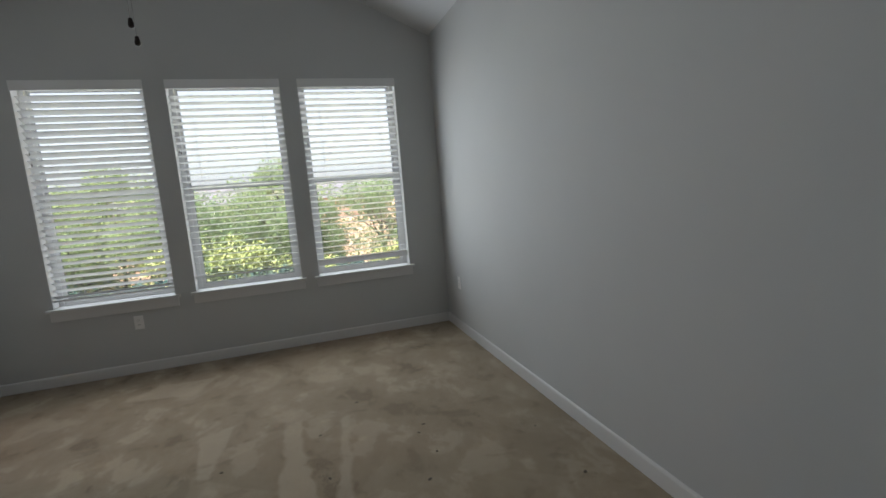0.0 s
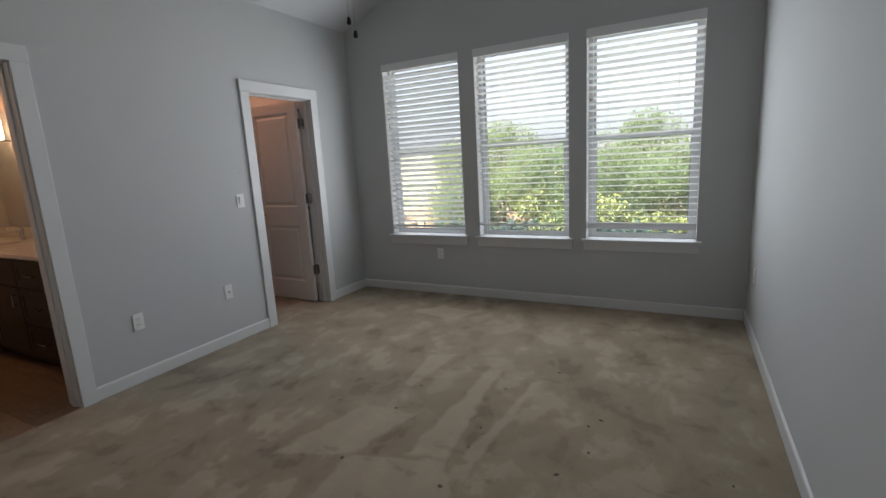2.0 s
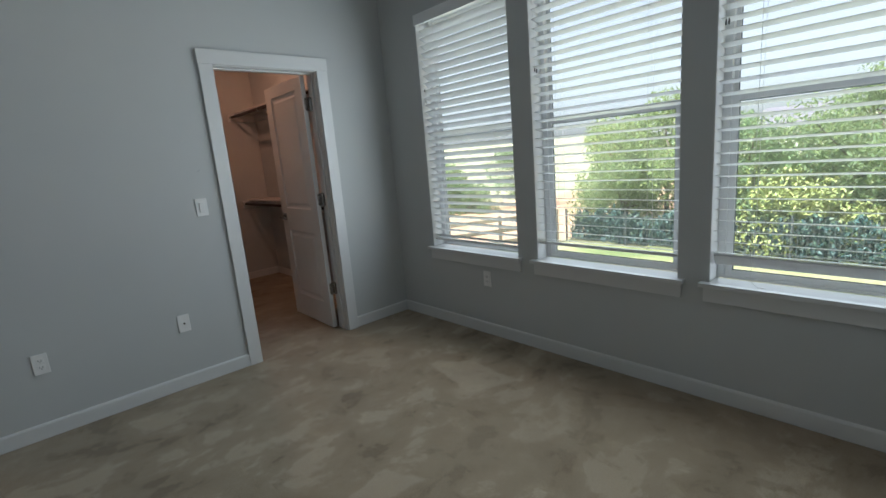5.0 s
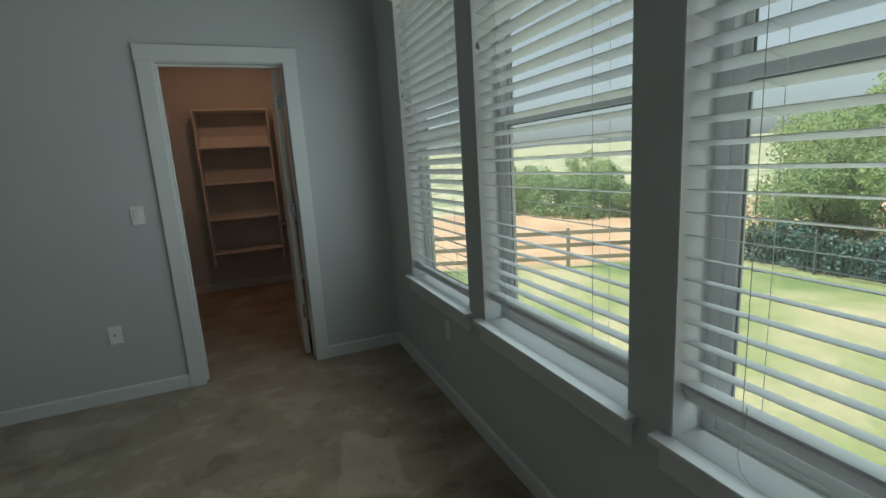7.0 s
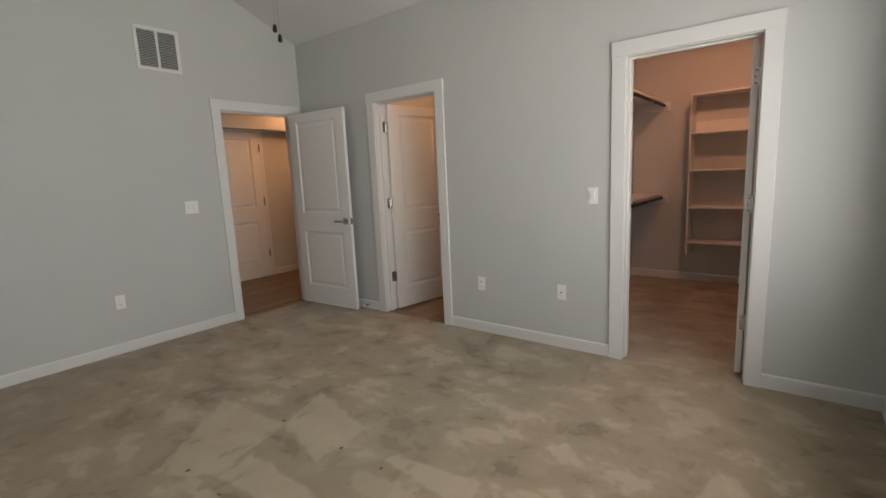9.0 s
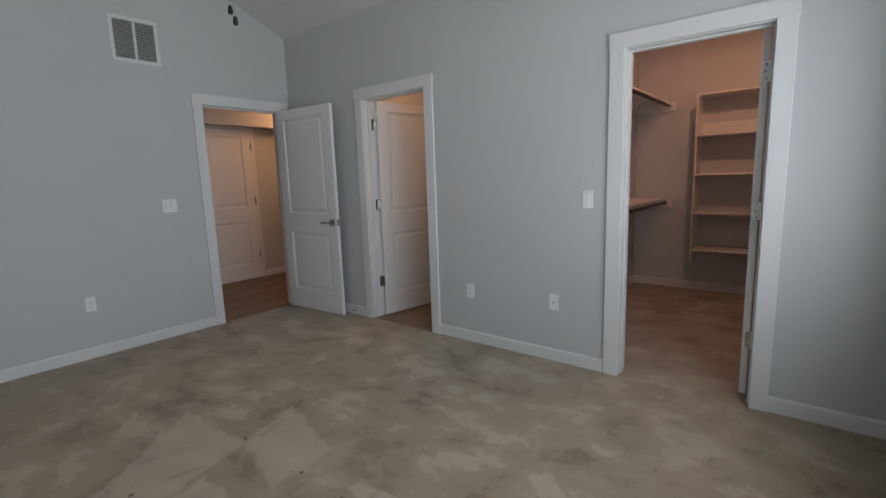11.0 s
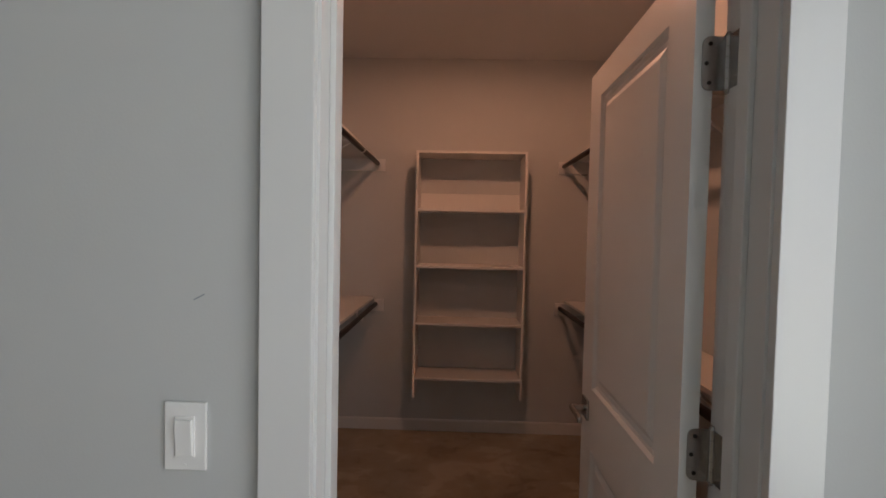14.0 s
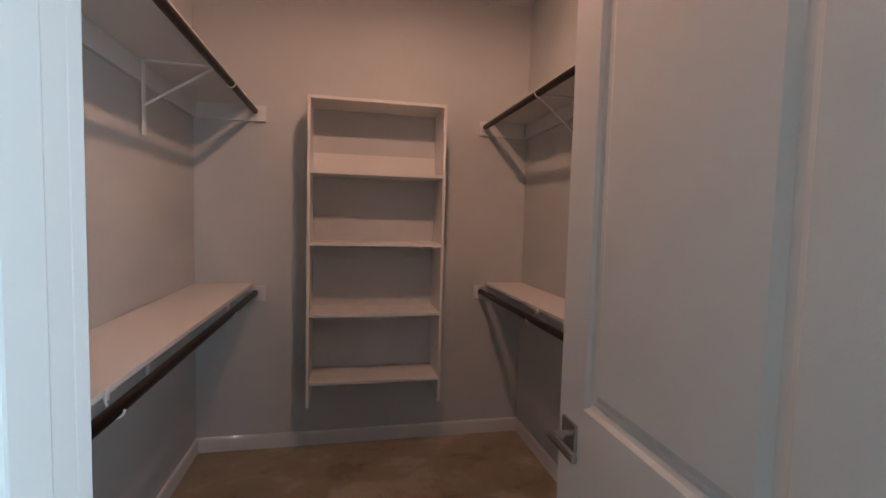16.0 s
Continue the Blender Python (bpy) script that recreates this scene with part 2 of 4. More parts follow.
SHADE = glowing("lit_glass_shade", (1.0, 0.66, 0.36), 1.5)
BRIGHT = glowing("bright_glass_shade", (1.0, 0.6, 0.28), 4.0)

# ---- mesh helpers ----


def box(bm, x0, x1, y0, y1, z0, z1, bevel=0.0, m=None):
    t = bmesh.new()
    vs = [t.verts.new((x, y, z)) for x in (x0, x1) for y in (y0, y1) for z in (z0, z1)]
    for f in ((0, 1, 3, 2), (4, 6, 7, 5), (0, 4, 5, 1), (2, 3, 7, 6), (0, 2, 6, 4), (1, 5, 7, 3)):
        t.faces.new([vs[i] for i in f])
    bmesh.ops.recalc_face_normals(t, faces=t.faces)
    if bevel:
        bmesh.ops.bevel(t, geom=list(t.edges), offset=bevel, segments=2, affect="EDGES", profile=0.6)
    join(bm, t, m)


def join(bm, t, m=None):
    if m is not None:
        t.transform(m)
    me = bpy.data.meshes.new("tmp")
    t.to_mesh(me)
    t.free()
    bm.from_mesh(me)
    bpy.data.meshes.remove(me)


def tube(bm, a, b, r0, r1=None, seg=12, caps=True):
    """A round bar from a to b."""
    a, b = Vector(a), Vector(b)
    t = bmesh.new()
    bmesh.ops.create_cone(t, cap_ends=caps, segments=seg, radius1=r0, radius2=r0 if r1 is None else r1, depth=(b - a).length)
    q = (b - a).to_track_quat("Z", "Y").to_matrix().to_4x4()
    join(bm, t, Matrix.Translation((a + b) / 2) @ q)


def lathe(bm, profile, seg=24, m=None):
    """Turns (radius, height) pairs about z."""
    t = bmesh.new()
    rings = [[t.verts.new((r * math.cos(2 * math.pi * k / seg), r * math.sin(2 * math.pi * k / seg), z)) for k in range(seg)] for r, z in profile]
    for a, b in zip(rings, rings[1:]):
        for k in range(seg):
            t.faces.new((a[k], a[(k + 1) % seg], b[(k + 1) % seg], b[k]))
    for ring in (rings[0], rings[-1]):
        t.faces.new(ring)
    bmesh.ops.remove_doubles(t, verts=t.verts, dist=1e-5)
    bmesh.ops.recalc_face_normals(t, faces=t.faces)
    join(bm, t, m)


def mesh_of(bm, name, material, smooth=False):
    me = bpy.data.meshes.new(name)
    bm.to_mesh(me)
    bm.free()
    me.materials.append(material)
    if smooth:
        me.shade_smooth()
        me.set_sharp_from_angle(angle=radians(35))
    return me


def part(name, bm, material, parent=None, label="", smooth=False, m=None):
    ob = new(name, mesh_of(bm, name, material, smooth))
    if parent is not None:
        ob.parent = parent
    if m is not None:
        ob.matrix_basis = m
    if label:
        ob["label"] = label
    return ob


def thing(name, m=None, label="", category="", group="", kind=""):
    ob = new(name)
    ob.empty_display_size = 0.1
    if m is not None:
        ob.matrix_basis = m
    return tagged(ob, label, category, group, kind)


def piece(name, boxes, material, parent=None, label="", bevel=0.0, m=None, smooth=False):
    bm = bmesh.new()
    for b in boxes:
        box(bm, *b, bevel=bevel)
    return part(name, bm, material, parent, label, smooth, m)


def wall(name, label, axis, at0, at1, u0, u1, z0, z1, holes=(), gable=None, material=None):
    """A solid wall between at0 and at1 across `axis`, along the other axis from u0 to u1, with openings (ua, ub, za, zb);
    gable: (u of the ridge, its height)."""
    bm = bmesh.new()
    us = sorted({u0, u1, *(v for h in holes for v in h[:2])})
    zs = sorted({z0, z1, *(v for h in holes for v in h[2:])})
    solid = {}
    for i in range(len(us) - 1):
        for j in range(len(zs) - 1):
            cu, cz = (us[i] + us[i + 1]) / 2, (zs[j] + zs[j + 1]) / 2
            solid[i, j] = not any(a < cu < b and c < cz < d for a, b, c, d in holes)

    def p(at, u, z):
        return bm.verts.new((at, u, z) if axis == "x" else (u, at, z))

    def quad(*pts):
        bm.faces.new([p(*q) for q in pts])

    for (i, j), s in solid.items():
        if not s:
            continue
        ua, ub, za, zb = us[i], us[i + 1], zs[j], zs[j + 1]
        for at in (at0, at1):
            quad((at, ua, za), (at, ub, za), (at, ub, zb), (at, ua, zb))
        for di, dj, a, b in ((-1, 0, (ua, za), (ua, zb)), (1, 0, (ub, za), (ub, zb)), (0, -1, (ua, za), (ub, za)), (0, 1, (ua, zb), (ub, zb))):
            if not solid.get((i + di, j + dj), False) and not (dj == 1 and gable and j == len(zs) - 2):
                quad((at0, *a), (at1, *a), (at1, *b), (at0, *b))
    if gable:
        um, zm = gable
        for at in (at0, at1):
            bm.faces.new([p(at, u0, z1), p(at, u1, z1), p(at, um, zm)])
        quad((at0, u0, z1), (at1, u0, z1), (at1, um, zm), (at0, um, zm))
        quad((at0, u1, z1), (at1, u1, z1), (at1, um, zm), (at0, um, zm))
    bmesh.ops.remove_doubles(bm, verts=bm.verts, dist=1e-5)
    bmesh.ops.recalc_face_normals(bm, faces=bm.faces)
    return tagged(part(name, bm, material or WALL), label, "wall", kind="structure")


# ---- the rooms ----
W, L, EAVE, RIDGE = 3.752, 4.82, 2.785, 3.62
T = 0.12
TW = 0.126     # the doorway wall
WINS = [(0.446, 1.322), (1.479, 2.366), (2.512, 3.388)]
WZ0, WZ1 = 0.612, 2.40
CD = (-1.359, -0.637)      # closet doorway
BD = (-3.676, -2.942)       # bathroom doorway
ED = (0.128, 0.902)        # entry doorway
DH = 2.045
J = 0.019

wall("wall_north", "grey painted wall with three tall windows", "y", 0, 0.16, -T, W + T, -0.3, EAVE, [(a, b, WZ0, WZ1) for a, b in WINS], (W / 2, RIDGE))
wall("wall_south", "grey painted gable wall with entry doorway", "y", -L - T, -L, -0.9, W + T, -0.3, EAVE, [(ED[0] - J, ED[1] + J, -0.02, DH + J)])
bm = bmesh.new()
for y in (-L - T, -L):
    bm.faces.new([bm.verts.new(v) for v in ((0, y, EAVE), (W, y, EAVE), (W / 2, y, RIDGE))])
for a, b in (((0, EAVE), (W / 2, RIDGE)), ((W / 2, RIDGE), (W, EAVE))):
    bm.faces.new([bm.verts.new(v) for v in ((a[0], -L - T, a[1]), (a[0], -L, a[1]), (b[0], -L, b[1]), (b[0], -L - T, b[1]))])
tagged(part("wall_south_gable", bm, WALL), "grey painted gable under the vaulted ceiling", "wall", kind="structure")
wall("wall_east", "plain grey painted wall", "x", W, W + T, -L - T, 0, -0.3, EAVE)
wall("wall_west", "grey painted wall with bathroom and closet doorways", "x", -TW, 0, -L, 0, -0.3, EAVE + 0.02,
     [(CD[0] - J, CD[1] + J, -0.02, DH + J), (BD[0] - J, BD[1] + J, -0.02, DH + J)])
# closet and bathroom shells
CX, CY0, CY1, CZ = -2.72, -2.06, -0.05, 2.8
BX, BY0, BY1 = -2.62, -4.4, -2.21
BWIN = (-3.62, -2.40, 2.0, 2.38)
wall("wall_closet_back", "grey painted closet back wall", "x", CX - T, CX, CY0 - T, CY1 + T, -0.3, CZ)
wall("wall_closet_south", "grey painted closet side wall", "y", CY0 - T, CY0, CX, -TW, -0.3, CZ)
wall("wall_closet_north", "grey painted closet side wall", "y", CY1, CY1 + T, CX, -TW, -0.3, CZ)
wall("wall_bath_back", "grey painted bathroom wall with high window", "x", BX - T, BX, BY0 - T, CY0 - T - 0.001, -0.3, CZ, [BWIN])
wall("wall_bath_south", "grey painted bathroom side wall", "y", BY0 - T, BY0, BX, -TW, -0.3, CZ)
# hall shell
HY = -6.54
wall("wall_hall_far", "painted hall wall behind a closed door", "y", HY - T, HY, -1.5, 1.7, -0.3, 2.5)
wall("wall_hall_west", "painted hall end wall", "x", -1.5, -1.5 + T, HY, -L - T, -0.3, 2.5)
wall("wall_hall_east", "painted hall end wall", "x", 1.58, 1.7, HY, -L - T, -0.3, 2.5)
wall("wall_hall_near", "painted hall wall beside the bedroom", "y", -L - T, -L - 0.001, -1.38, -0.901, -0.3, 2.5)
tagged(piece("beam_hall", [(-1.38, 1.58, -6.36, -6.2, 2.06, 2.5)], WALL), "painted dropped bulkhead across the hall ceiling", "beam", kind="structure")

bm = bmesh.new()
t = 0.12
prof = [(0, EAVE), (W / 2, RIDGE), (W, EAVE), (W + T, EAVE - 0.05), (W + T, EAVE + t), (W / 2, RIDGE + t + 0.03), (-TW, EAVE + t), (-TW, EAVE + 0.021), (0, EAVE + 0.021)]
ends = [[bm.verts.new((x, y, z)) for x, z in prof] for y in (-L, 0.0)]
for k in range(len(prof)):
    n = (k + 1) % len(prof)
    bm.faces.new((ends[0][k], ends[0][n], ends[1][n], ends[1][k]))
bm.faces.new(ends[0]), bm.faces.new(ends[1])
bmesh.ops.recalc_face_normals(bm, faces=bm.faces)
tagged(part("ceiling", bm, CEIL), "white vaulted ceiling with a central ridge", "ceiling", kind="structure")
tagged(piece("ceiling_closet", [(CX - T, -TW, BY0 - T, CY1 + T, CZ, CZ + 0.1)], CEIL), "white flat ceiling over closet and bathroom", "ceiling", kind="structure")
tagged(piece("ceiling_hall", [(-1.5, 1.7, HY - T, -L - T - 0.001, 2.5, 2.6)], CEIL), "white flat hall ceiling", "ceiling", kind="structure")

tagged(piece("floor", [(0, W, -L, 0, -0.3, 0), (-TW, 0, CD[0] - J, CD[1] + J, -0.3, 0), (CX, -TW, CY0, CY1, -0.3, 0)], CARPET),
       "beige cut-pile carpet with vacuum marks and tread patches", "carpet", kind="structure")
floor_b = tagged(piece("floor_bathroom", [(BX, -TW, BY0, BY1, -0.3, -0.012), (-TW, -0.0005, BD[0] - J, BD[1] + J, -0.3, -0.012)], UNDER),
                 "brown wood-look plank floor of the bathroom", "floor", kind="structure")
floor_h = tagged(piece("floor_hall", [(-1.38, 1.58, HY, -L - T, -0.3, -0.012), (ED[0] - J, ED[1] + J, -L - T, -L - 0.0005, -0.3, -0.012)], UNDER),
                 "brown wood-look plank floor of the hall", "floor", kind="structure")
tagged(piece("house_base", [(-2.88, W + T, -6.74, 0.155, -2.4, -0.301)], painted("siding", (0.6, 0.58, 0.53), 0.7)), "plain pale lower storey of the house", "facade", kind="structure")


def baseboard(axis, at, side, u0, u1):
    """A board .09 high against a wall face; side: the way it stands out."""
    bm = bmesh.new()
    d = 0.0125 * side
    prof = [(0, 0.002), (d, 0.002), (d, 0.078), (d * 0.75, 0.086), (d * 0.35, 0.09), (0, 0.09)]
    ends = [[bm.verts.new((at + a, u, z) if axis == "x" else (u, at + a, z)) for a, z in prof] for u in (u0, u1)]
    for k in range(len(prof)):
        n = (k + 1) % len(prof)
        bm.faces.new((ends[0][k], ends[0][n], ends[1][n], ends[1][k]))
    bm.faces.new(ends[0]), bm.faces.new(ends[1])
    bmesh.ops.recalc_face_normals(bm, faces=bm.faces)
    return tagged(part("baseboard", bm, TRIM), "white painted baseboard along the wall", "baseboard", kind="structure")


CW = 0.0915
for a in (("x", W, -1, -L, 0), ("y", 0, -1, 0, W), ("y", -L, 1, ED[1] + CW, W),
          ("x", 0, 1, CD[1] + CW, 0), ("x", 0, 1, BD[1] + CW, CD[0] - CW), ("x", 0, 1, -L, BD[0] - CW),
          ("x", CX, 1, CY0, CY1), ("y", CY0, 1, CX, -TW), ("y", CY1, -1, CX, -TW), ("x", -TW, -1, CY0, CD[0] - CW),
          ("x", BX, 1, BY0, -2.79), ("y", BY0, 1, BX, -TW), ("y", HY, 1, -1.38, -0.555), ("x", -1.38, 1, HY, -L - T)):
    baseboard(*a)

# ---- doors ----


def leaf_mesh(w, h=2.03, d=0.035):
    """A moulded two-panel door: x from the hinge, y through the thickness, z up."""
    bm = bmesh.new()
    panels = [(0.115, w - 0.115, 0.205, 0.80), (0.115, w - 0.115, 0.998, h - 0.09)]
    xs, zs = [0, 0.115, w - 0.115, w], [0, 0.205, 0.80, 0.998, h - 0.09, h]
    for s in (-1, 1):
        def p(x, z, depth):
            return bm.verts.new((x, s * (d / 2 - depth), z))
        for i in range(3):
            for j in range(5):
                if i == 1 and j in (1, 3):
                    continue
                bm.faces.new([p(xs[i], zs[j], 0), p(xs[i + 1], zs[j], 0), p(xs[i + 1], zs[j + 1], 0), p(xs[i], zs[j + 1], 0)])
        for x0, x1, z0, z1 in panels:
            rings = []
            for inset, depth in ((0, 0), (0.008, 0.008), (0.018, 0.0115), (0.032, 0.0115), (0.05, 0.004)):
                rings.append([p(x0 + inset, z0 + inset, depth), p(x1 - inset, z0 + inset, depth), p(x1 - inset, z1 - inset, depth), p(x0 + inset, z1 - inset, depth)])
            for a, b in zip(rings, rings[1:]):
                for k in range(4):
                    bm.faces.new((a[k], a[(k + 1) % 4], b[(k + 1) % 4], b[k]))
            bm.faces.new(rings[-1])
    for a, b in (((0, 0), (w, 0)), ((w, 0), (w, h)), ((w, h), (0, h)), ((0, h), (0, 0))):
        bm.faces.new([bm.verts.new((q[0], s * d / 2, q[1])) for q, s in ((a, -1), (b, -1), (b, 1), (a, 1))])
    bmesh.ops.remove_doubles(bm, verts=bm.verts, dist=1e-5)
    bmesh.ops.recalc_face_normals(bm, faces=bm.faces)
    return bm


def lever(parent, x, z, side, c, d=0.0175):
    """A square rose with a flat lever pointing to the hinge."""
    def yy(a0, a1):
        return sorted((c + side * a0, c + side * a1))
    bm = bmesh.new()
    box(bm, x - 0.033, x + 0.033, *yy(d, d + 0.008), z - 0.033, z + 0.033, 0.002)
    rose = part("handle_rose", bm, NICKEL, parent, "satin nickel square rose")
    bm = bmesh.new()
    tube(bm, (x, c + side * (d + 0.006), z), (x, c + side * (d + 0.052), z), 0.0105)
    box(bm, x - 0.115, x + 0.012, *yy(d + 0.042, d + 0.055), z - 0.009, z + 0.009, 0.003)
    part("lever", bm, NICKEL, rose, "satin nickel lever", True)


def hinge(parent, z, side, off):
    """A radius-corner butt hinge: the knuckle at the origin, one plate on the leaf's edge."""
    bm = bmesh.new()
    for k in range(5):
        tube(bm, (0, 0, z - 0.05 + k * 0.02 + 0.0005), (0, 0, z - 0.05 + (k + 1) * 0.02 - 0.0005), 0.0072)
    tube(bm, (0, 0, z + 0.05), (0, 0, z + 0.057), 0.0078, 0.004)
    tube(bm, (0, 0, z - 0.057), (0, 0, z - 0.05), 0.004, 0.0078)
    knuckle = part("hinge", bm, NICKEL, parent, "satin nickel hinge", True)
    y1 = off + 0.004
    t = bmesh.new()
    ring = [(0.003, -0.05), (y1 - 0.014, -0.05)] + [(y1 - 0.014 + 0.014 * math.sin(radians(a)), -0.036 - 0.014 * math.cos(radians(a))) for a in (30, 60, 90)]
    ring += [(u, -v) for u, v in reversed(ring)]
    for x in (0.0012, 0.0036):
        t.faces.new([t.verts.new((x, side * u, z + v)) for u, v in ring])
    fs = list(t.faces)
    for k in range(len(ring)):
        q = (k + 1) % len(ring)
        t.faces.new((fs[0].verts[k], fs[0].verts[q], fs[1].verts[q], fs[1].verts[k]))
    bmesh.ops.recalc_face_normals(t, faces=t.faces)
    bm = bmesh.new()
    join(bm, t)
    for dz in (-0.036, 0.0, 0.036):
        yc = side * (y1 - (0.014 if dz else 0.008))
        for xa, xb in ((0.0004, 0.0012), (0.0036, 0.0044)):
            sc = bmesh.new()
            tube(sc, (xa, yc, z + dz), (xb, yc, z + dz), 0.004, 0.004, 8)
            part("screw", sc, BRONZE, knuckle)
    part("hinge_leaf", bm, NICKEL, knuckle)


def jamb_leaf(parent, m, z):
    """The hinge plate on the jamb."""
    bm = bmesh.new()
    box(bm, -0.0015, 0.0015, -0.016, 0.016, z - 0.05, z + 0.05, 0.0006)
    for dz in (-0.03, 0.0, 0.03):
        tube(bm, (-0.003, 0.005 * (1 if dz else -1), z + dz), (0.003, 0.005 * (1 if dz else -1), z + dz), 0.0035, seg=8)
    part("jamb_plate", bm, NICKEL, parent, "", False, m)


def doorway(name, label, axis, u0, u1, f0, f1, sides):
    """Jamb, stop and casings of an opening from u0 to u1 in a wall with faces f0 < f1."""
    d = thing(name, None, label, "door frame", kind="structure")

    def b(a0, a1, c0, c1, z0, z1):
        return (a0, a1, c0, c1, z0, z1) if axis == "x" else (c0, c1, a0, a1, z0, z1)
    piece("jamb", [b(f0, f1, u0 - J, u0, 0, DH), b(f0, f1, u1, u1 + J, 0, DH), b(f0, f1, u0 - J, u1 + J, DH, DH + J)], TRIM, d, bevel=0.001)
    mid = (f0 + f1) / 2 + sides["stop"]
    piece("door_stop", [b(mid - 0.017, mid + 0.017, u0, u0 + 0.011, 0, DH - 0.011), b(mid - 0.017, mid + 0.017, u1 - 0.011, u1, 0, DH - 0.011),
                        b(mid - 0.017, mid + 0.017, u0, u1, DH - 0.011, DH)], TRIM, d, bevel=0.0025)
    for face, out in sides["cased"]:
        a0, a1 = sorted((face, face + out * 0.018))
        r = 0.005 if out > 0 else 0.0005
        piece("casing", [b(a0, a1, u0 - CW, u0 - r, 0, DH + r)], TRIM, d, bevel=0.002)
        piece("casing", [b(a0, a1, u1 + r, u1 + CW, 0, DH + r)], TRIM, d, bevel=0.002)
        piece("casing", [b(a0, a1 + (0.002 if out > 0 else 0), u0 - CW - 0.004, u1 + CW + 0.004, DH + r, DH + r + 0.09)], TRIM, d, bevel=0.002)
    return d


def hung(name, label, w, m, side, off=0.03):
    """A door leaf about its hinge pin; side: the way from the pin into the leaf's thickness."""
    d = thing(name, m, label, "door", kind="structure")
    c = side * off
    part("door_leaf", leaf_mesh(w), DOORM, d, "", False, pose(0.004, c, 0.012))
    for z in (0.345, 1.09, 1.83):
        hinge(d, z, side, off)
    for s in (-1, 1):
        lever(d, w - 0.056, 0.93, s, c)
    piece("latch_plate", [(w + 0.003, w + 0.0055, c - 0.0125, c + 0.0125, 0.90, 0.96), (w + 0.005, w + 0.013, c - 0.006, c + 0.006, 0.918, 0.942)], NICKEL, d, "satin nickel latch", 0.0008)
    return d


fr_c = doorway("door_frame_1", "white painted closet door frame with flat casing", "x", *CD, -TW, 0, {"stop": -0.005, "cased": ((0, 1), (-TW, -1))})
fr_b = doorway("door_frame_2", "white painted bathroom door frame with flat casing", "x", *BD, -TW, 0, {"stop": -0.005, "cased": ((0, 1), (-TW, -1))})
fr_e = doorway("door_frame_3", "white painted entry door frame with flat casing", "y", *ED, -L - T, -L, {"stop": 0.005, "cased": ((-L, 1),)})
# closet: hinged on its north jamb, swung into the closet
hung("door_1", "white two-panel closet door standing open into the closet", CD[1] - CD[0] - 0.006, pose(-TW - 0.006, CD[1] - 0.001, 0, 0, 0, 178.8), 1, 0.042)
hung("door_2", "white two-panel bathroom door standing open", BD[1] - BD[0] - 0.006, pose(-TW - 0.006, BD[0] + 0.001, 0, 0, 0, 170.0), -1, 0.026)
hung("door_3", "white two-panel bedroom door standing wide open", ED[1] - ED[0] + 0.046, pose(ED[0] + 0.001, -L + 0.006, 0, 0, 0, 93.0), -1)
for z in (0.345, 1.09, 1.83):
    jamb_leaf(fr_c, pose(-TW + 0.017, CD[1], 0, 0, 0, 90), z)
    jamb_leaf(fr_b, pose(-TW + 0.017, BD[0], 0, 0, 0, 90), z)
    jamb_leaf(fr_e, pose(ED[0], -L - 0.017, 0), z)
# strike plate on the closet's south jamb
piece("strike_plate", [(-TW + 0.01, -TW + 0.038, CD[0], CD[0] + 0.002, 0.90, 0.96)], NICKEL, fr_c, "satin nickel strike plate", 0.0006)
# hall door, shut
fr_h = thing("door_frame_4", None, "white painted casing round the shut hall door", "door frame", kind="structure")
HD = (-0.475, 0.305)
piece("casing", [(HD[0] - 0.07, HD[0] - 0.003, HY, HY + 0.018, 0, 2.05)], TRIM, fr_h, bevel=0.002)
piece("casing", [(HD[1] + 0.003, HD[1] + 0.07, HY, HY + 0.018, 0, 2.05)], TRIM, fr_h, bevel=0.002)
piece("casing", [(HD[0] - 0.07, HD[1] + 0.07, HY, HY + 0.018, 2.05, 2.12)], TRIM, fr_h, bevel=0.002)
hung("door_4", "white two-panel hall door, shut", HD[1] - HD[0] - 0.004, pose(HD[0], HY + 0.045, 0), -1)

# spring door stop on the baseboard behind the entry door
ds = thing("door_stopper", pose(0.0125, -3.93, 0.05), "small spring door stop on the baseboard", "door stop")
bm = bmesh.new()
for k in range(14):
    t_ = bmesh.new()
    bmesh.ops.create_cone(t_, cap_ends=True, segments=10, radius1=0.006, radius2=0.006, depth=0.002)
    join(bm, t_, pose(0.006 + k * 0.0042, 0, 0, 0, 90, 0))
tube(bm, (0, 0, 0), (0.06, 0, 0), 0.0045)
part("spring", bm, NICKEL, ds)
bm = bmesh.new()
tube(bm, (0.06, 0, 0), (0.074, 0, 0), 0.0075)
part("tip", bm, PLASTIC, ds, "white rubber tip")

# ---- windows and blinds ----


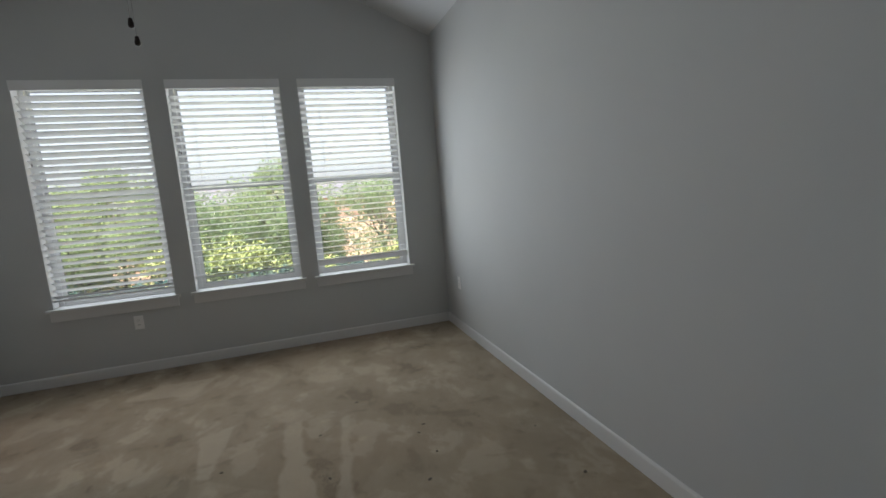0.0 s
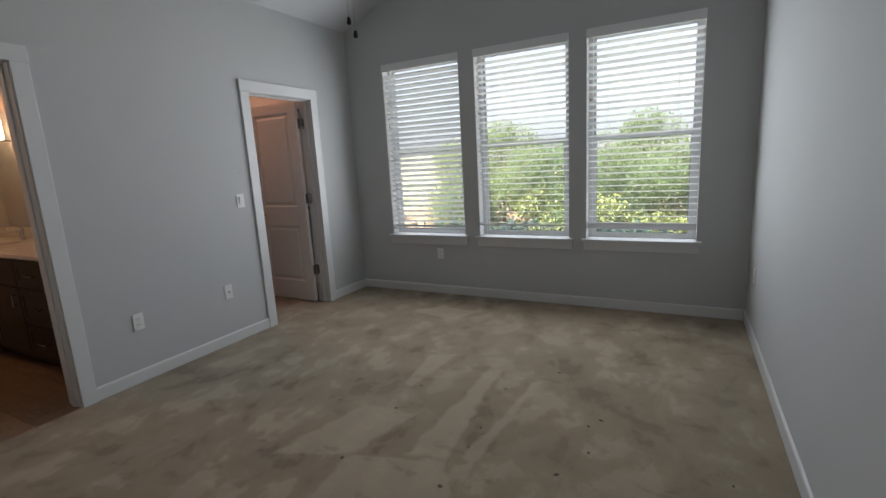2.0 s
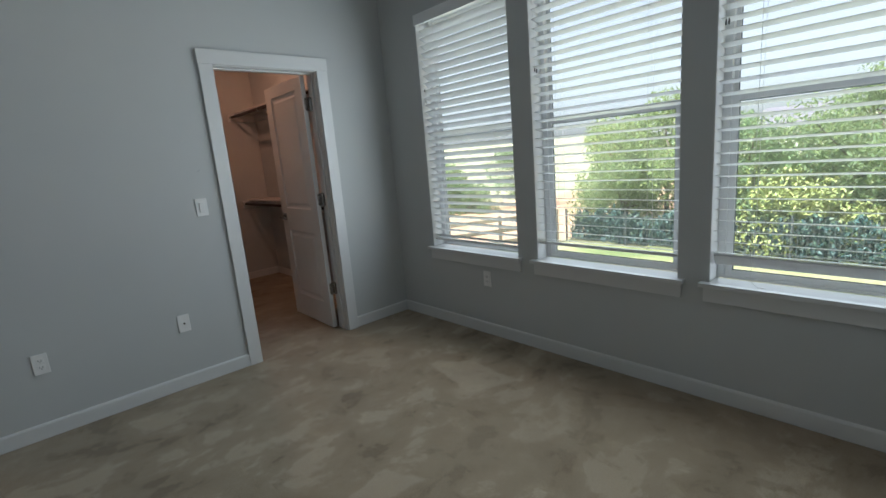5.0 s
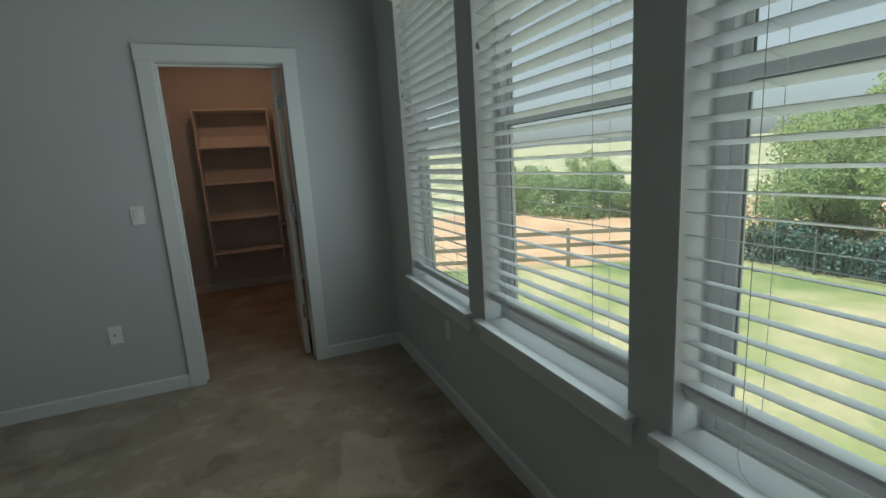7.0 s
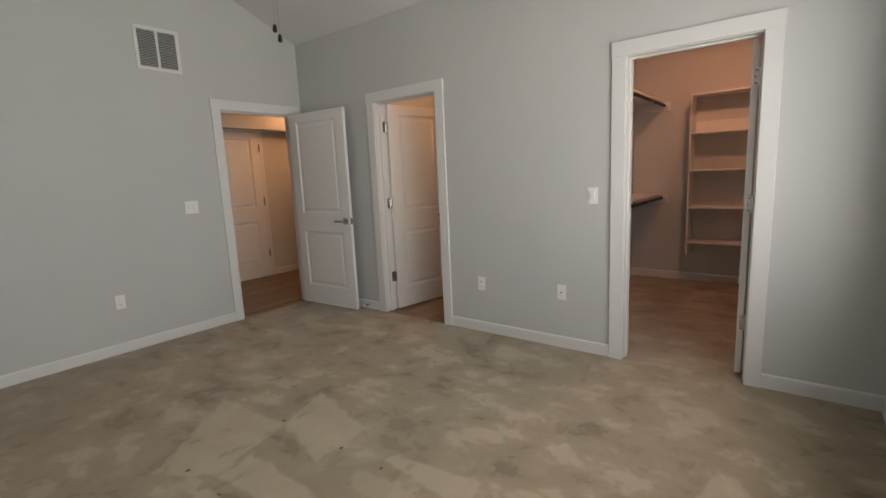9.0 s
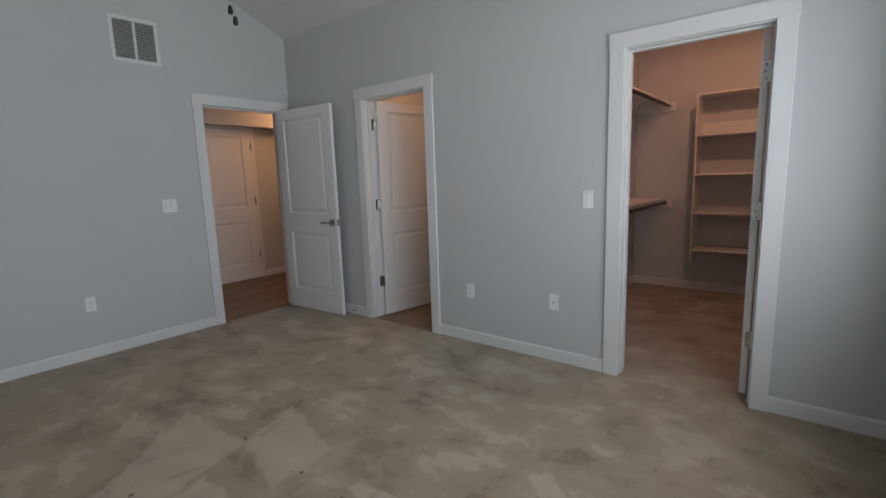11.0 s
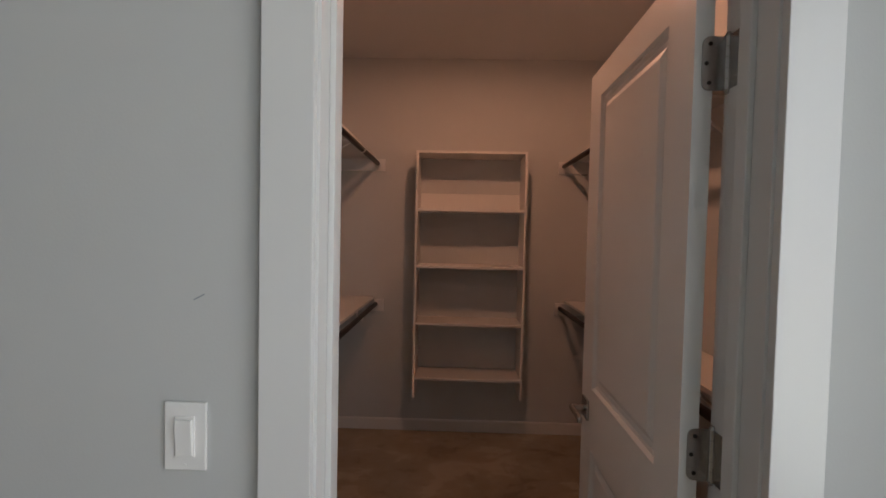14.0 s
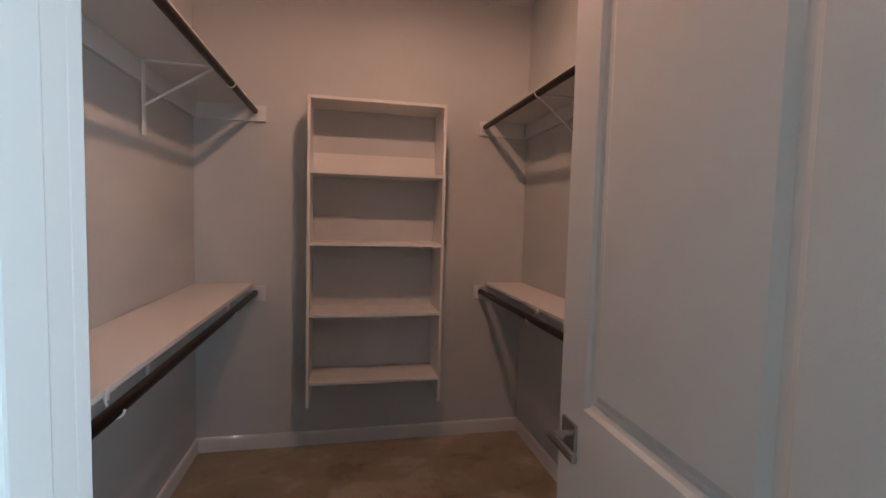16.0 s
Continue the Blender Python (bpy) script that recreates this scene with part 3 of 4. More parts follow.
def window(n, x0, x1):
    w = thing("window_%d" % n, pose(x0, 0, 0), "white vinyl single-hung window with drywall returns", "window", kind="structure")
    wd, y0, y1, zb, zt = x1 - x0, 0.105, 0.16, WZ0 + 0.022, WZ1
    fw, mid = 0.038, 1.518
    def q(name, boxes, material=VINYL, label="", bevel=0.0015):
        return piece(name, boxes, material, w, label, bevel)
    q("window_frame", [(0, fw, y0, y1, zb, zt), (wd - fw, wd, y0, y1, zb, zt), (fw, wd - fw, y0, y1, zt - fw, zt), (fw, wd - fw, y0, y1, zb, zb + 0.014)], label="white vinyl frame")
    s = 0.03
    lo = q("sash", [(fw, fw + s, y0 + 0.008, y0 + 0.033, zb + 0.014, mid + 0.02), (wd - fw - s, wd - fw, y0 + 0.008, y0 + 0.033, zb + 0.014, mid + 0.02),
                    (fw + s, wd - fw - s, y0 + 0.008, y0 + 0.033, zb + 0.014, zb + 0.042), (fw + s, wd - fw - s, y0 + 0.004, y0 + 0.033, mid - 0.02, mid + 0.02)], label="lower sash")
    up = q("sash", [(fw, fw + 0.018, y0 + 0.034, y1 - 0.002, mid, zt - fw), (wd - fw - 0.018, wd - fw, y0 + 0.034, y1 - 0.002, mid, zt - fw),
                    (fw + 0.018, wd - fw - 0.018, y0 + 0.034, y1 - 0.002, zt - fw - 0.02, zt - fw), (fw + 0.018, wd - fw - 0.018, y0 + 0.034, y1 - 0.002, mid - 0.018, mid + 0.016)], label="upper sash")
    for sash, x_in, ya, za, zc in ((lo, fw + s, y0 + 0.02, zb + 0.042, mid - 0.02), (up, fw + 0.018, y0 + 0.044, mid + 0.016, zt - fw - 0.02)):
        pane = piece("pane", [(x_in, wd - x_in, ya, ya + 0.004, za, zc)], GLASS, sash, "clear glass")
        pane.visible_shadow = False
        piece("gasket", [(x_in, x_in + 0.005, ya - 0.003, ya - 0.0005, za, zc), (wd - x_in - 0.005, wd - x_in, ya - 0.003, ya - 0.0005, za, zc),
                         (x_in + 0.005, wd - x_in - 0.005, ya - 0.003, ya - 0.0005, za, za + 0.005), (x_in + 0.005, wd - x_in - 0.005, ya - 0.003, ya - 0.0005, zc - 0.005, zc)], GASKET, sash)
    q("window_sill", [(-0.036, wd + 0.036, -0.045, 0.0, WZ0, WZ0 + 0.022), (0.0005, wd - 0.0005, -0.001, y0 + 0.002, WZ0 + 0.0005, WZ0 + 0.0215)], TRIM, "white painted stool", 0.003)
    q("apron", [(-0.02, wd + 0.02, -0.017, -0.0005, WZ0 - 0.078, WZ0)], TRIM, "white painted apron", 0.002)
    q("side_return", [(0, 0.004, 0.001, y0, zb, zt), (wd - 0.004, wd, 0.001, y0, zb, zt)], TRIM, "white painted side return", 0.0)


PITCH, SLAT = 0.0537, 0.0635


def slat_mesh(length):
    """A gently crowned slat with routed cord slots left plain."""
    bm = bmesh.new()
    n, h = 6, 0.0026
    rows = []
    for sgn in (1, -1):
        for k in range(n + 1) if sgn > 0 else range(n, -1, -1):
            u = (k / n - 0.5) * SLAT
            rows.append((u, 0.0009 * (1 - (2 * u / SLAT) ** 2) + sgn * h / 2 * (0.55 if k in (0, n) else 1)))
    ends = [[bm.verts.new((x, a, z)) for a, z in rows] for x in (0, length)]
    for k in range(len(rows)):
        m_ = (k + 1) % len(rows)
        bm.faces.new((ends[0][k], ends[0][m_], ends[1][m_], ends[1][k]))
    bm.faces.new(ends[0]), bm.faces.new(ends[1])
    bmesh.ops.recalc_face_normals(bm, faces=bm.faces)
    return mesh_of(bm, "slat", SLATM)


def blind(x0, x1, top_z, tilt, rail_z, rail_tilt, tassels, label):
    b = thing("window_blind", pose(x0, 0.048, 0), label, "blind", "faux-wood blinds in the three windows")
    wd = x1 - x0
    piece("valance", [(0.001, wd - 0.001, -0.066, -0.052, WZ1 - 0.078, WZ1 - 0.003)], SLATM, b, "white valance", 0.003)
    piece("head_rail", [(0.006, wd - 0.006, -0.03, 0.025, WZ1 - 0.05, WZ1 - 0.003)], SLATM, b, "", 0.002)
    me = slat_mesh(wd - 0.016)
    rng = random.Random(int(x0 * 1000))
    z = top_z
    zs = []
    while z > rail_z + 0.02:
        zs.append(z)
        z -= PITCH
    for z in zs:
        s = new("slat", me)
        s.parent = b
        s.matrix_basis = pose(0.008, 0, z + rng.uniform(-0.001, 0.001), -(tilt + rng.uniform(-1.6, 1.6)), rng.uniform(-0.12, 0.12), 0)
    bm = bmesh.new()
    box(bm, 0, wd - 0.016, -0.031, 0.031, -0.008, 0.008, 0.004)
    part("bottom_rail", bm, SLATM, b, "", False, pose(0.008, 0, rail_z, -rail_tilt))
    for cx in (0.14, wd / 2, wd - 0.14) if wd > 1.2 else (0.17, wd - 0.17):
        bm = bmesh.new()
        c, s_ = 0.033 * math.cos(radians(tilt)), 0.033 * math.sin(radians(tilt))
        tube(bm, (cx, -c, rail_z), (cx, -c, WZ1 - 0.05), 0.0009, seg=5)
        tube(bm, (cx, c, rail_z), (cx, c, WZ1 - 0.05), 0.0009, seg=5)
        for z in zs:
            tube(bm, (cx, -c, z + s_ - 0.003), (cx, c, z - s_ - 0.003), 0.0007, seg=4)
        part("ladder_cord", bm, CORD, b)
    for k, (tx, tz) in enumerate(tassels):
        bm = bmesh.new()
        tube(bm, (tx, -0.043, tz), (tx, -0.043, WZ1 - 0.06), 0.0008, seg=5)
        cord = part("tilt_cord", bm, CORD, b)
        bm = bmesh.new()
        lathe(bm, [(0.002, 0.01), (0.0035, 0.005), (0.0048, -0.008), (0.0042, -0.014), (0.0018, -0.016)], 10, pose(tx, -0.043, tz))
        part("tassel", bm, TASSEL, cord, "grey cord tassel", True)


for n, (a, b_) in enumerate(WINS):
    window(n + 1, a, b_)
blind(*WINS[0], 2.276, 29.5, 0.69, 8, ((0.045, 1.86), (0.047, 1.775)), "white faux-wood blind with slats half closed")
blind(*WINS[1], 2.269, 10.5, 0.742, 8, ((0.035, 1.823), (0.049, 1.815)), "white faux-wood blind with slats tilted open")
blind(*WINS[2], 2.281, 11.5, 0.745, 58, ((0.034, 1.837), (0.046, 1.837)), "white faux-wood blind, open, with turned bottom rail")

# frosted bathroom window
bw = thing("window_4", pose(BX, 0, 0), "white framed frosted transom window in the bathroom", "window", kind="structure")
y0, y1, z0, z1 = BWIN
piece("window_frame", [(-0.1, 0.004, y0, y0 + 0.035, z0, z1), (-0.1, 0.004, y1 - 0.035, y1, z0, z1), (-0.1, 0.004, y0 + 0.035, y1 - 0.035, z1 - 0.035, z1), (-0.1, 0.012, y0 + 0.035, y1 - 0.035, z0, z0 + 0.03)], TRIM, bw, bevel=0.002)
fp = piece("pane", [(-0.07, -0.065, y0 + 0.035, y1 - 0.035, z0 + 0.03, z1 - 0.035)], FROST, bw, "frosted glass")
fp.visible_shadow = False

# ---- plates, outlets, vent ----


def plate(name, m, label, gang=1, kind="outlet"):
    """Local x across the wall, y out of it (negative), z up."""
    w = 0.035 if gang == 1 else 0.058
    o = thing(name, m, label, "outlet" if kind == "outlet" else "switch", "wall plates")
    piece("plate", [(-w, w, -0.006, 0.0, -0.057, 0.057)], PLASTIC, o, "", 0.002)
    cs = [0] if gang == 1 else [-0.023, 0.023]
    for c in cs:
        if kind == "switch":
            bm = bmesh.new()
            box(bm, c - 0.0165, c + 0.0165, -0.0085, -0.005, -0.034, 0.034, 0.001)
            box(bm, c - 0.0145, c + 0.0145, -0.0125, -0.007, -0.031, 0.031, 0.002, pose(0, 0, 0, 4))
            part("rocker", bm, PLASTIC, o, "white rocker")
        elif kind == "outlet":
            for dz in (-0.0195, 0.0195):
                r = piece("receptacle", [(-0.0165, 0.0165, -0.008, -0.005, dz - 0.0135, dz + 0.0135)], PLASTIC, o, "", 0.002)
                piece("slot", [(-0.0075, -0.0055, -0.0086, -0.0078, dz - 0.002, dz + 0.007), (0.005, 0.0072, -0.0086, -0.0078, dz - 0.002, dz + 0.007), (-0.002, 0.002, -0.0086, -0.0078, dz - 0.009, dz - 0.005)], SLOT, r)
        else:
            bm = bmesh.new()
            tube(bm, (0, -0.006, 0), (0, -0.014, 0), 0.0055)
            part("jack", bm, NICKEL, o, "coaxial jack")
    for dz in (-0.048, 0.048):
        bm = bmesh.new()
        tube(bm, (0, -0.0068, dz), (0, -0.0055, dz), 0.003, seg=8)
        part("screw", bm, PLASTIC, o)
    return o


plate("light_switch", pose(0, -1.577, 1.158, 0, 0, 90), "white rocker light switch beside closet doorway", 1, "switch")
plate("wall_outlet", pose(0, -2.527, 0.423, 0, 0, 90), "white duplex outlet on the doorway wall")
plate("cable_plate", pose(0, -1.81, 0.434, 0, 0, 90), "white blank-faced cable plate on the doorway wall", 1, "cable")
plate("wall_outlet", pose(1.02, 0, 0.435), "white duplex outlet below the windows")
plate("wall_outlet", pose(W, -0.39, 0.462, 0, 0, -90), "white duplex outlet on the plain wall")
plate("wall_outlet", pose(1.935, -L, 0.432, 0, 0, 180), "white duplex outlet below the vent wall switch")
plate("light_switch", pose(1.273, -L, 1.16, 0, 0, 180), "white double rocker light switch beside entry doorway", 2, "switch")
plate("wall_outlet", pose(BX, -2.44, 1.09, 0, 0, 90), "white outlet above the bathroom counter")

vent = thing("return_vent", pose(1.382, -L, 2.502, 0, 0, 180), "white metal return-air grille high on the wall", "vent")
vw, vh = 0.176, 0.176
piece("frame", [(-vw, vw, -0.01, 0, vh - 0.03, vh), (-vw, vw, -0.01, 0, -vh, -vh + 0.03), (-vw, -vw + 0.028, -0.0098, 0, -vh + 0.03, vh - 0.03), (vw - 0.028, vw, -0.0098, 0, -vh + 0.03, vh - 0.03), (-0.01, 0.01, -0.009, 0, -vh + 0.03, vh - 0.03)], TRIM, vent, bevel=0.002)
# dark sheet on the wall, coloured as the shade behind the grille
piece("backing", [(-vw + 0.02, vw - 0.02, -0.0015, -0.0005, -vh + 0.02, vh - 0.02)], VENT_SHADE, vent, "dark sheet for the shaded hollow behind the slats")
bm = bmesh.new()
box(bm, -vw + 0.026, -0.008, -0.0055, 0.0055, -0.0006, 0.0006)
vs = mesh_of(bm, "slat", TRIM)
for k in range(22):
    for dx in (0, vw - 0.018):
        s = new("slat", vs)
        s.parent = vent
        s.matrix_basis = pose(dx, -0.005, -vh + 0.037 + k * 0.0132, 35)

# ---- ceiling fan: only its pull chains hang into view ----
fan = thing("ceiling_fan", pose(1.885, -2.36, 0), "ceiling fan hub with two dark pull-chain fobs", "ceiling fan")
bm = bmesh.new()
lathe(bm, [(0.0, RIDGE), (0.07, RIDGE), (0.065, RIDGE - 0.05), (0.02, RIDGE - 0.08), (0.013, RIDGE - 0.09), (0.013, 2.92), (0.03, 2.9), (0.0, 2.9)][1:-1], 24)
part("downrod", bm, BRONZE, fan, "", True)
bm = bmesh.new()
lathe(bm, [(0.03, 2.92), (0.11, 2.9), (0.13, 2.84), (0.13, 2.76), (0.1, 2.7), (0.06, 2.68), (0.06, 2.62), (0.02, 2.61)], 28)
part("motor", bm, BRONZE, fan, "", True)
for dx, dy, z in ((-0.002, -0.012, 2.044), (0.001, 0.026, 1.993)):
    bm = bmesh.new()
    tube(bm, (dx, dy, z), (dx, dy, 2.63), 0.0008, seg=5)
    chain = part("pull_chain", bm, NICKEL, fan)
    bm = bmesh.new()
    lathe(bm, [(0.003, 0.017), (0.007, 0.014), (0.0085, 0.004), (0.0105, -0.006), (0.0095, -0.014), (0.004, -0.018)], 14, pose(dx, dy, z))
    part("fob", bm, BRONZE, chain, "dark bronze fob", True)

# ---- closet fittings ----
cl = thing("closet_light", pose(-1.3, -0.97, 0), "round flush closet light with opaque rim, lit warm", "ceiling light")
bm = bmesh.new()
lathe(bm, [(0.15, CZ), (0.15, CZ - 0.095), (0.142, CZ - 0.095), (0.142, CZ - 0.008), (0.05, CZ - 0.006)], 32)
part("rim", bm, TRIM, cl, "white metal rim", True)
bm = bmesh.new()
lathe(bm, [(0.04, CZ - 0.008), (0.045, CZ - 0.02), (0.035, CZ - 0.034), (0.01, CZ - 0.038)], 20)
part("bulb", bm, SHADE, cl, "lit bulb", True)

us = thing("shelf_unit", pose(0, 0, 0), "white wall-hung melamine shelf unit with five boards", "shelves")
UX0, UX1, UY0, UY1 = CX + 0.001, -2.448, -1.416, -0.647
for ya in (UY0, UY1 - 0.016):
    piece("side_panel", [(UX0, UX1, ya, ya + 0.016, 0.345, 2.075)], MELAMINE, us, bevel=0.0012)
for zt in (2.075, 1.674, 1.278, 0.877, 0.489):
    piece("shelf_board", [(UX0, UX1 - (0.001 if zt < 2 else 0.0), UY0 + 0.0165, UY1 - 0.0165, zt - 0.017, zt)], MELAMINE, us, bevel=0.0012)
piece("back_rail", [(UX0, UX0 + 0.016, UY0 + 0.0165, UY1 - 0.0165, 1.6725, 1.80)], MELAMINE, us, "white back rail", 0.001)


def hanging_shelf(yw, side, z, label):
    """A board on cleats along the wall y = yw, with a rod along its front edge; side: the way it stands out."""
    h = thing("closet_shelf", pose(0, yw, z), label, "closet shelf", "closet shelves with hanging rods")
    x0, x1 = CX + 0.0015, -TW - 0.0015
    deep = 0.318 if side > 0 else 0.255

    def yy(a, b):
        return tuple(sorted((side * a, side * b)))
    piece("shelf_board", [(x0, x1, *yy(0.0015, deep), -0.017, 0.0)], MELAMINE, h, bevel=0.0012)
    piece("cleat", [(x0, x0 + 0.017, *yy(0.019, deep + 0.075), -0.107, -0.0175)], TRIM, h, bevel=0.001)
    piece("cleat", [(x0, x1, *yy(0.0015, 0.018), -0.107, -0.0175)], TRIM, h, bevel=0.001)
    ry, rz = side * (deep + (0.018 if side > 0 else 0.04)), -0.053
    bm = bmesh.new()
    tube(bm, (x0 + 0.017, ry, rz), (x1, ry, rz), 0.0165, seg=18)
    rod = part("hanging_rod", bm, BRONZE, h, "dark bronze rod", True)
    bm = bmesh.new()
    tube(bm, (x0 + 0.017, ry, rz), (x0 + 0.03, ry, rz), 0.026, seg=18)
    part("rod_socket", bm, TRIM, rod, "white rod socket", True)
    for bx in (-2.005, -1.05):
        bm = bmesh.new()
        box(bm, bx - 0.014, bx + 0.014, *yy(0.0185, 0.025), -0.325, -0.0175, 0.001)
        box(bm, bx - 0.012, bx + 0.012, *yy(0.025, deep - 0.005), -0.024, -0.0175, 0.001)
        tube(bm, (bx, side * 0.024, -0.2), (bx, side * (deep - 0.015), -0.022), 0.006, seg=8)
        part("bracket", bm, PLASTIC, h, "white steel shelf bracket")
    for bx in (-2.12, -1.0) if side > 0 else (-1.86, -0.85):
        bm = bmesh.new()
        arc = [(radians(150 + k * 30), 0.0195) for k in range(8)]
        for (a0, r), (a1, _) in zip(arc, arc[1:]):
            tube(bm, (bx, ry + side * r * math.cos(a0), rz + r * math.sin(a0)), (bx, ry + side * r * math.cos(a1), rz + r * math.sin(a1)), 0.0032, seg=6)
        tube(bm, (bx, side * (deep - 0.005), -0.019), (bx, ry + side * 0.0195 * math.cos(arc[0][0]), rz + 0.0195 * math.sin(arc[0][0])), 0.0032, seg=6)
        box(bm, bx - 0.008, bx + 0.008, *yy(deep + 0.0005, deep + 0.0035), -0.03, -0.002, 0.0008)
        part("rod_hook", bm, PLASTIC, h, "white rod hook")
    return h


for yw, sd in ((CY0, 1), (CY1, -1)):
    for z in (2.068, 1.016):
        hanging_shelf(yw, sd, z, "white closet shelf over a dark hanging rod, " + ("upper" if z > 1.5 else "lower"))

# ---- bathroom ----
van = thing("vanity_cabinet", None, "dark espresso bathroom vanity with doors and drawers", "vanity")
VX0, VX1, VY0, VY1 = BX + 0.0015, -0.5, -2.735, BY1 - 0.0015
piece("body", [(VX0, VX1, VY0, VY1, 0.1, 0.862), (VX0, VX1, VY0 + 0.07, VY1, -0.003, 0.0995)], ESPRESSO, van, bevel=0.001)


def front(name, x0, x1, z0, z1, pull):
    bm = bmesh.new()
    box(bm, x0, x1, VY0 - 0.019, VY0 - 0.0005, z0, z1, 0.002)
    e = 0.05
    box(bm, x0, x1, VY0 - 0.0225, VY0 - 0.0185, z0, z0 + e, 0.001)
    box(bm, x0, x1, VY0 - 0.0225, VY0 - 0.0185, z1 - e, z1, 0.001)
    box(bm, x0, x0 + e, VY0 - 0.0225, VY0 - 0.0185, z0 + e, z1 - e, 0.001)
    box(bm, x1 - e, x1, VY0 - 0.0225, VY0 - 0.0185, z0 + e, z1 - e, 0.001)
    f = part(name, bm, ESPRESSO, van)
    bm = bmesh.new()
    (ax, az), (bx, bz) = pull
    y = VY0 - 0.052
    tube(bm, (ax, y, az), (bx, y, bz), 0.0055, seg=8)
    for fr in (0.15, 0.85):
        px, pz = ax + (bx - ax) * fr, az + (bz - az) * fr
        tube(bm, (px, y, pz), (px, VY0 - 0.02, pz), 0.004, seg=8)
    part("pull", bm, NICKEL, f, "nickel bar pull", True)


for k, (x0, x1) in enumerate(((VX0 + 0.01, -2.1), (-2.09, -1.6), (-1.59, -1.06), (-1.05, VX1 - 0.01))):
    if k in (0, 2):
        front("cabinet_door", x0, x1, 0.12, 0.64, ((x1 - 0.04, 0.5), (x1 - 0.04, 0.6)))
        front("drawer", x0, x1, 0.65, 0.85, (((x0 + x1) / 2 - 0.06, 0.75), ((x0 + x1) / 2 + 0.06, 0.75)))
    else:
        for za, zb in ((0.12, 0.36), (0.37, 0.64), (0.65, 0.85)):
            front("drawer", x0, x1, za, zb, (((x0 + x1) / 2 - 0.06, (za + zb) / 2), ((x0 + x1) / 2 + 0.06, (za + zb) / 2)))
top = thing("countertop", None, "pale cultured-marble vanity top with backsplash", "countertop")
piece("slab", [(VX0, VX1 + 0.02, VY0 - 0.03, VY1, 0.864, 0.896)], STONE, top, bevel=0.004)
piece("side_splash", [(VX0, VX0 + 0.018, VY0 - 0.028, VY1, 0.8965, 0.995)], STONE, top, bevel=0.003)
piece("backsplash", [(VX0 + 0.0185, VX1 + 0.02, VY1 - 0.018, VY1, 0.8965, 0.995)], STONE, top, bevel=0.003)
bm = bmesh.new()
lathe(bm, [(0.2, 0.8975), (0.205, 0.9005), (0.18, 0.901), (0.165, 0.8985), (0.02, 0.8975)], 28, pose(-2.02, -2.52, 0))
part("basin", bm, STONE, top, "moulded basin rim", True)
fa = thing("faucet", pose(-2.02, -2.31, 0.897), "chrome bathroom faucet with lever", "faucet")
bm = bmesh.new()
lathe(bm, [(0.026, 0), (0.026, 0.008), (0.018, 0.014), (0.017, 0.1), (0.012, 0.108)], 16)
part("faucet_body", bm, CHROME, fa, "", True)
bm = bmesh.new()
tube(bm, (0, -0.005, 0.085), (0, -0.13, 0.075), 0.011, 0.009)
part("spout", bm, CHROME, fa, "", True)
bm = bmesh.new()
tube(bm, (0, 0, 0.112), (0, -0.07, 0.135), 0.006, 0.0045)
part("lever", bm, CHROME, fa, "", True)
mir = thing("wall_mirror", None, "plain frameless mirror above the vanity", "mirror")
piece("mirror_glass", [(-1.9, -0.6, BY1 - 0.007, BY1 - 0.001, 1.0, 1.95)], MIRROR, mir)

sc = thing("wall_sconce", pose(-2.1, BY1, 1.86), "nickel wall sconce with lit square glass shade", "sconce")
bm = bmesh.new()
box(bm, 0.06, 0.18, -0.015, 0, -0.12, -0.06, 0.003)
part("back_plate", bm, NICKEL, sc)
bm = bmesh.new()
tube(bm, (0.12, -0.01, -0.09), (0.12, -0.115, -0.09), 0.007)
tube(bm, (0.12, -0.115, -0.09), (0, -0.115, -0.09), 0.007)
tube(bm, (0, -0.115, -0.095), (0, -0.115, -0.07), 0.03, 0.03, 16)
part("arm", bm, NICKEL, sc, "", True)
bm = bmesh.new()
for a in ((-0.05, -0.045, -0.165, -0.065), (0.045, 0.05, -0.165, -0.065), (-0.045, 0.045, -0.165, -0.16), (-0.045, 0.045, -0.07, -0.065)):
    box(bm, *a, -0.07, 0.09)
box(bm, -0.045, 0.045, -0.16, -0.07, -0.07, -0.066)
part("shade", bm, BRIGHT, sc, "lit frosted glass shade")


def towel_bar(ya, yb, z):
    o = thing("towel_bar", pose(BX, 0, z), "polished nickel towel bar on the wall", "towel bar")
    for y in (ya, yb):
        piece("post", [(0, 0.01, y - 0.022, y + 0.022, -0.022, 0.022), (0.0095, 0.06, y - 0.009, y + 0.009, -0.009, 0.009)], NICKEL, o, "", 0.002)
    bm = bmesh.new()
    tube(bm, (0.055, ya, 0), (0.055, yb, 0), 0.008)
    part("bar", bm, NICKEL, o, "", True)


towel_bar(-3.62, -3.02, 1.485)
towel_bar(-2.78, -2.52, 1.488)
tp = thing("ceiling_light", pose(-1.3, -3.4, CZ), "lit flush ceiling light in the bathroom", "ceiling light")
bm = bmesh.new()
lathe(bm, [(0.14, 0), (0.14, -0.02), (0.12, -0.06), (0.02, -0.075)], 24)
part("diffuser", bm, SHADE, tp, "", True)
hl = thing("ceiling_light", pose(-0.95, -5.75, 2.5), "lit flush ceiling light in the hall", "ceiling light")
bm = bmesh.new()
lathe(bm, [(0.14, 0), (0.14, -0.02), (0.12, -0.06), (0.02, -0.075)], 24)
part("diffuser", bm, SHADE, hl, "", True)

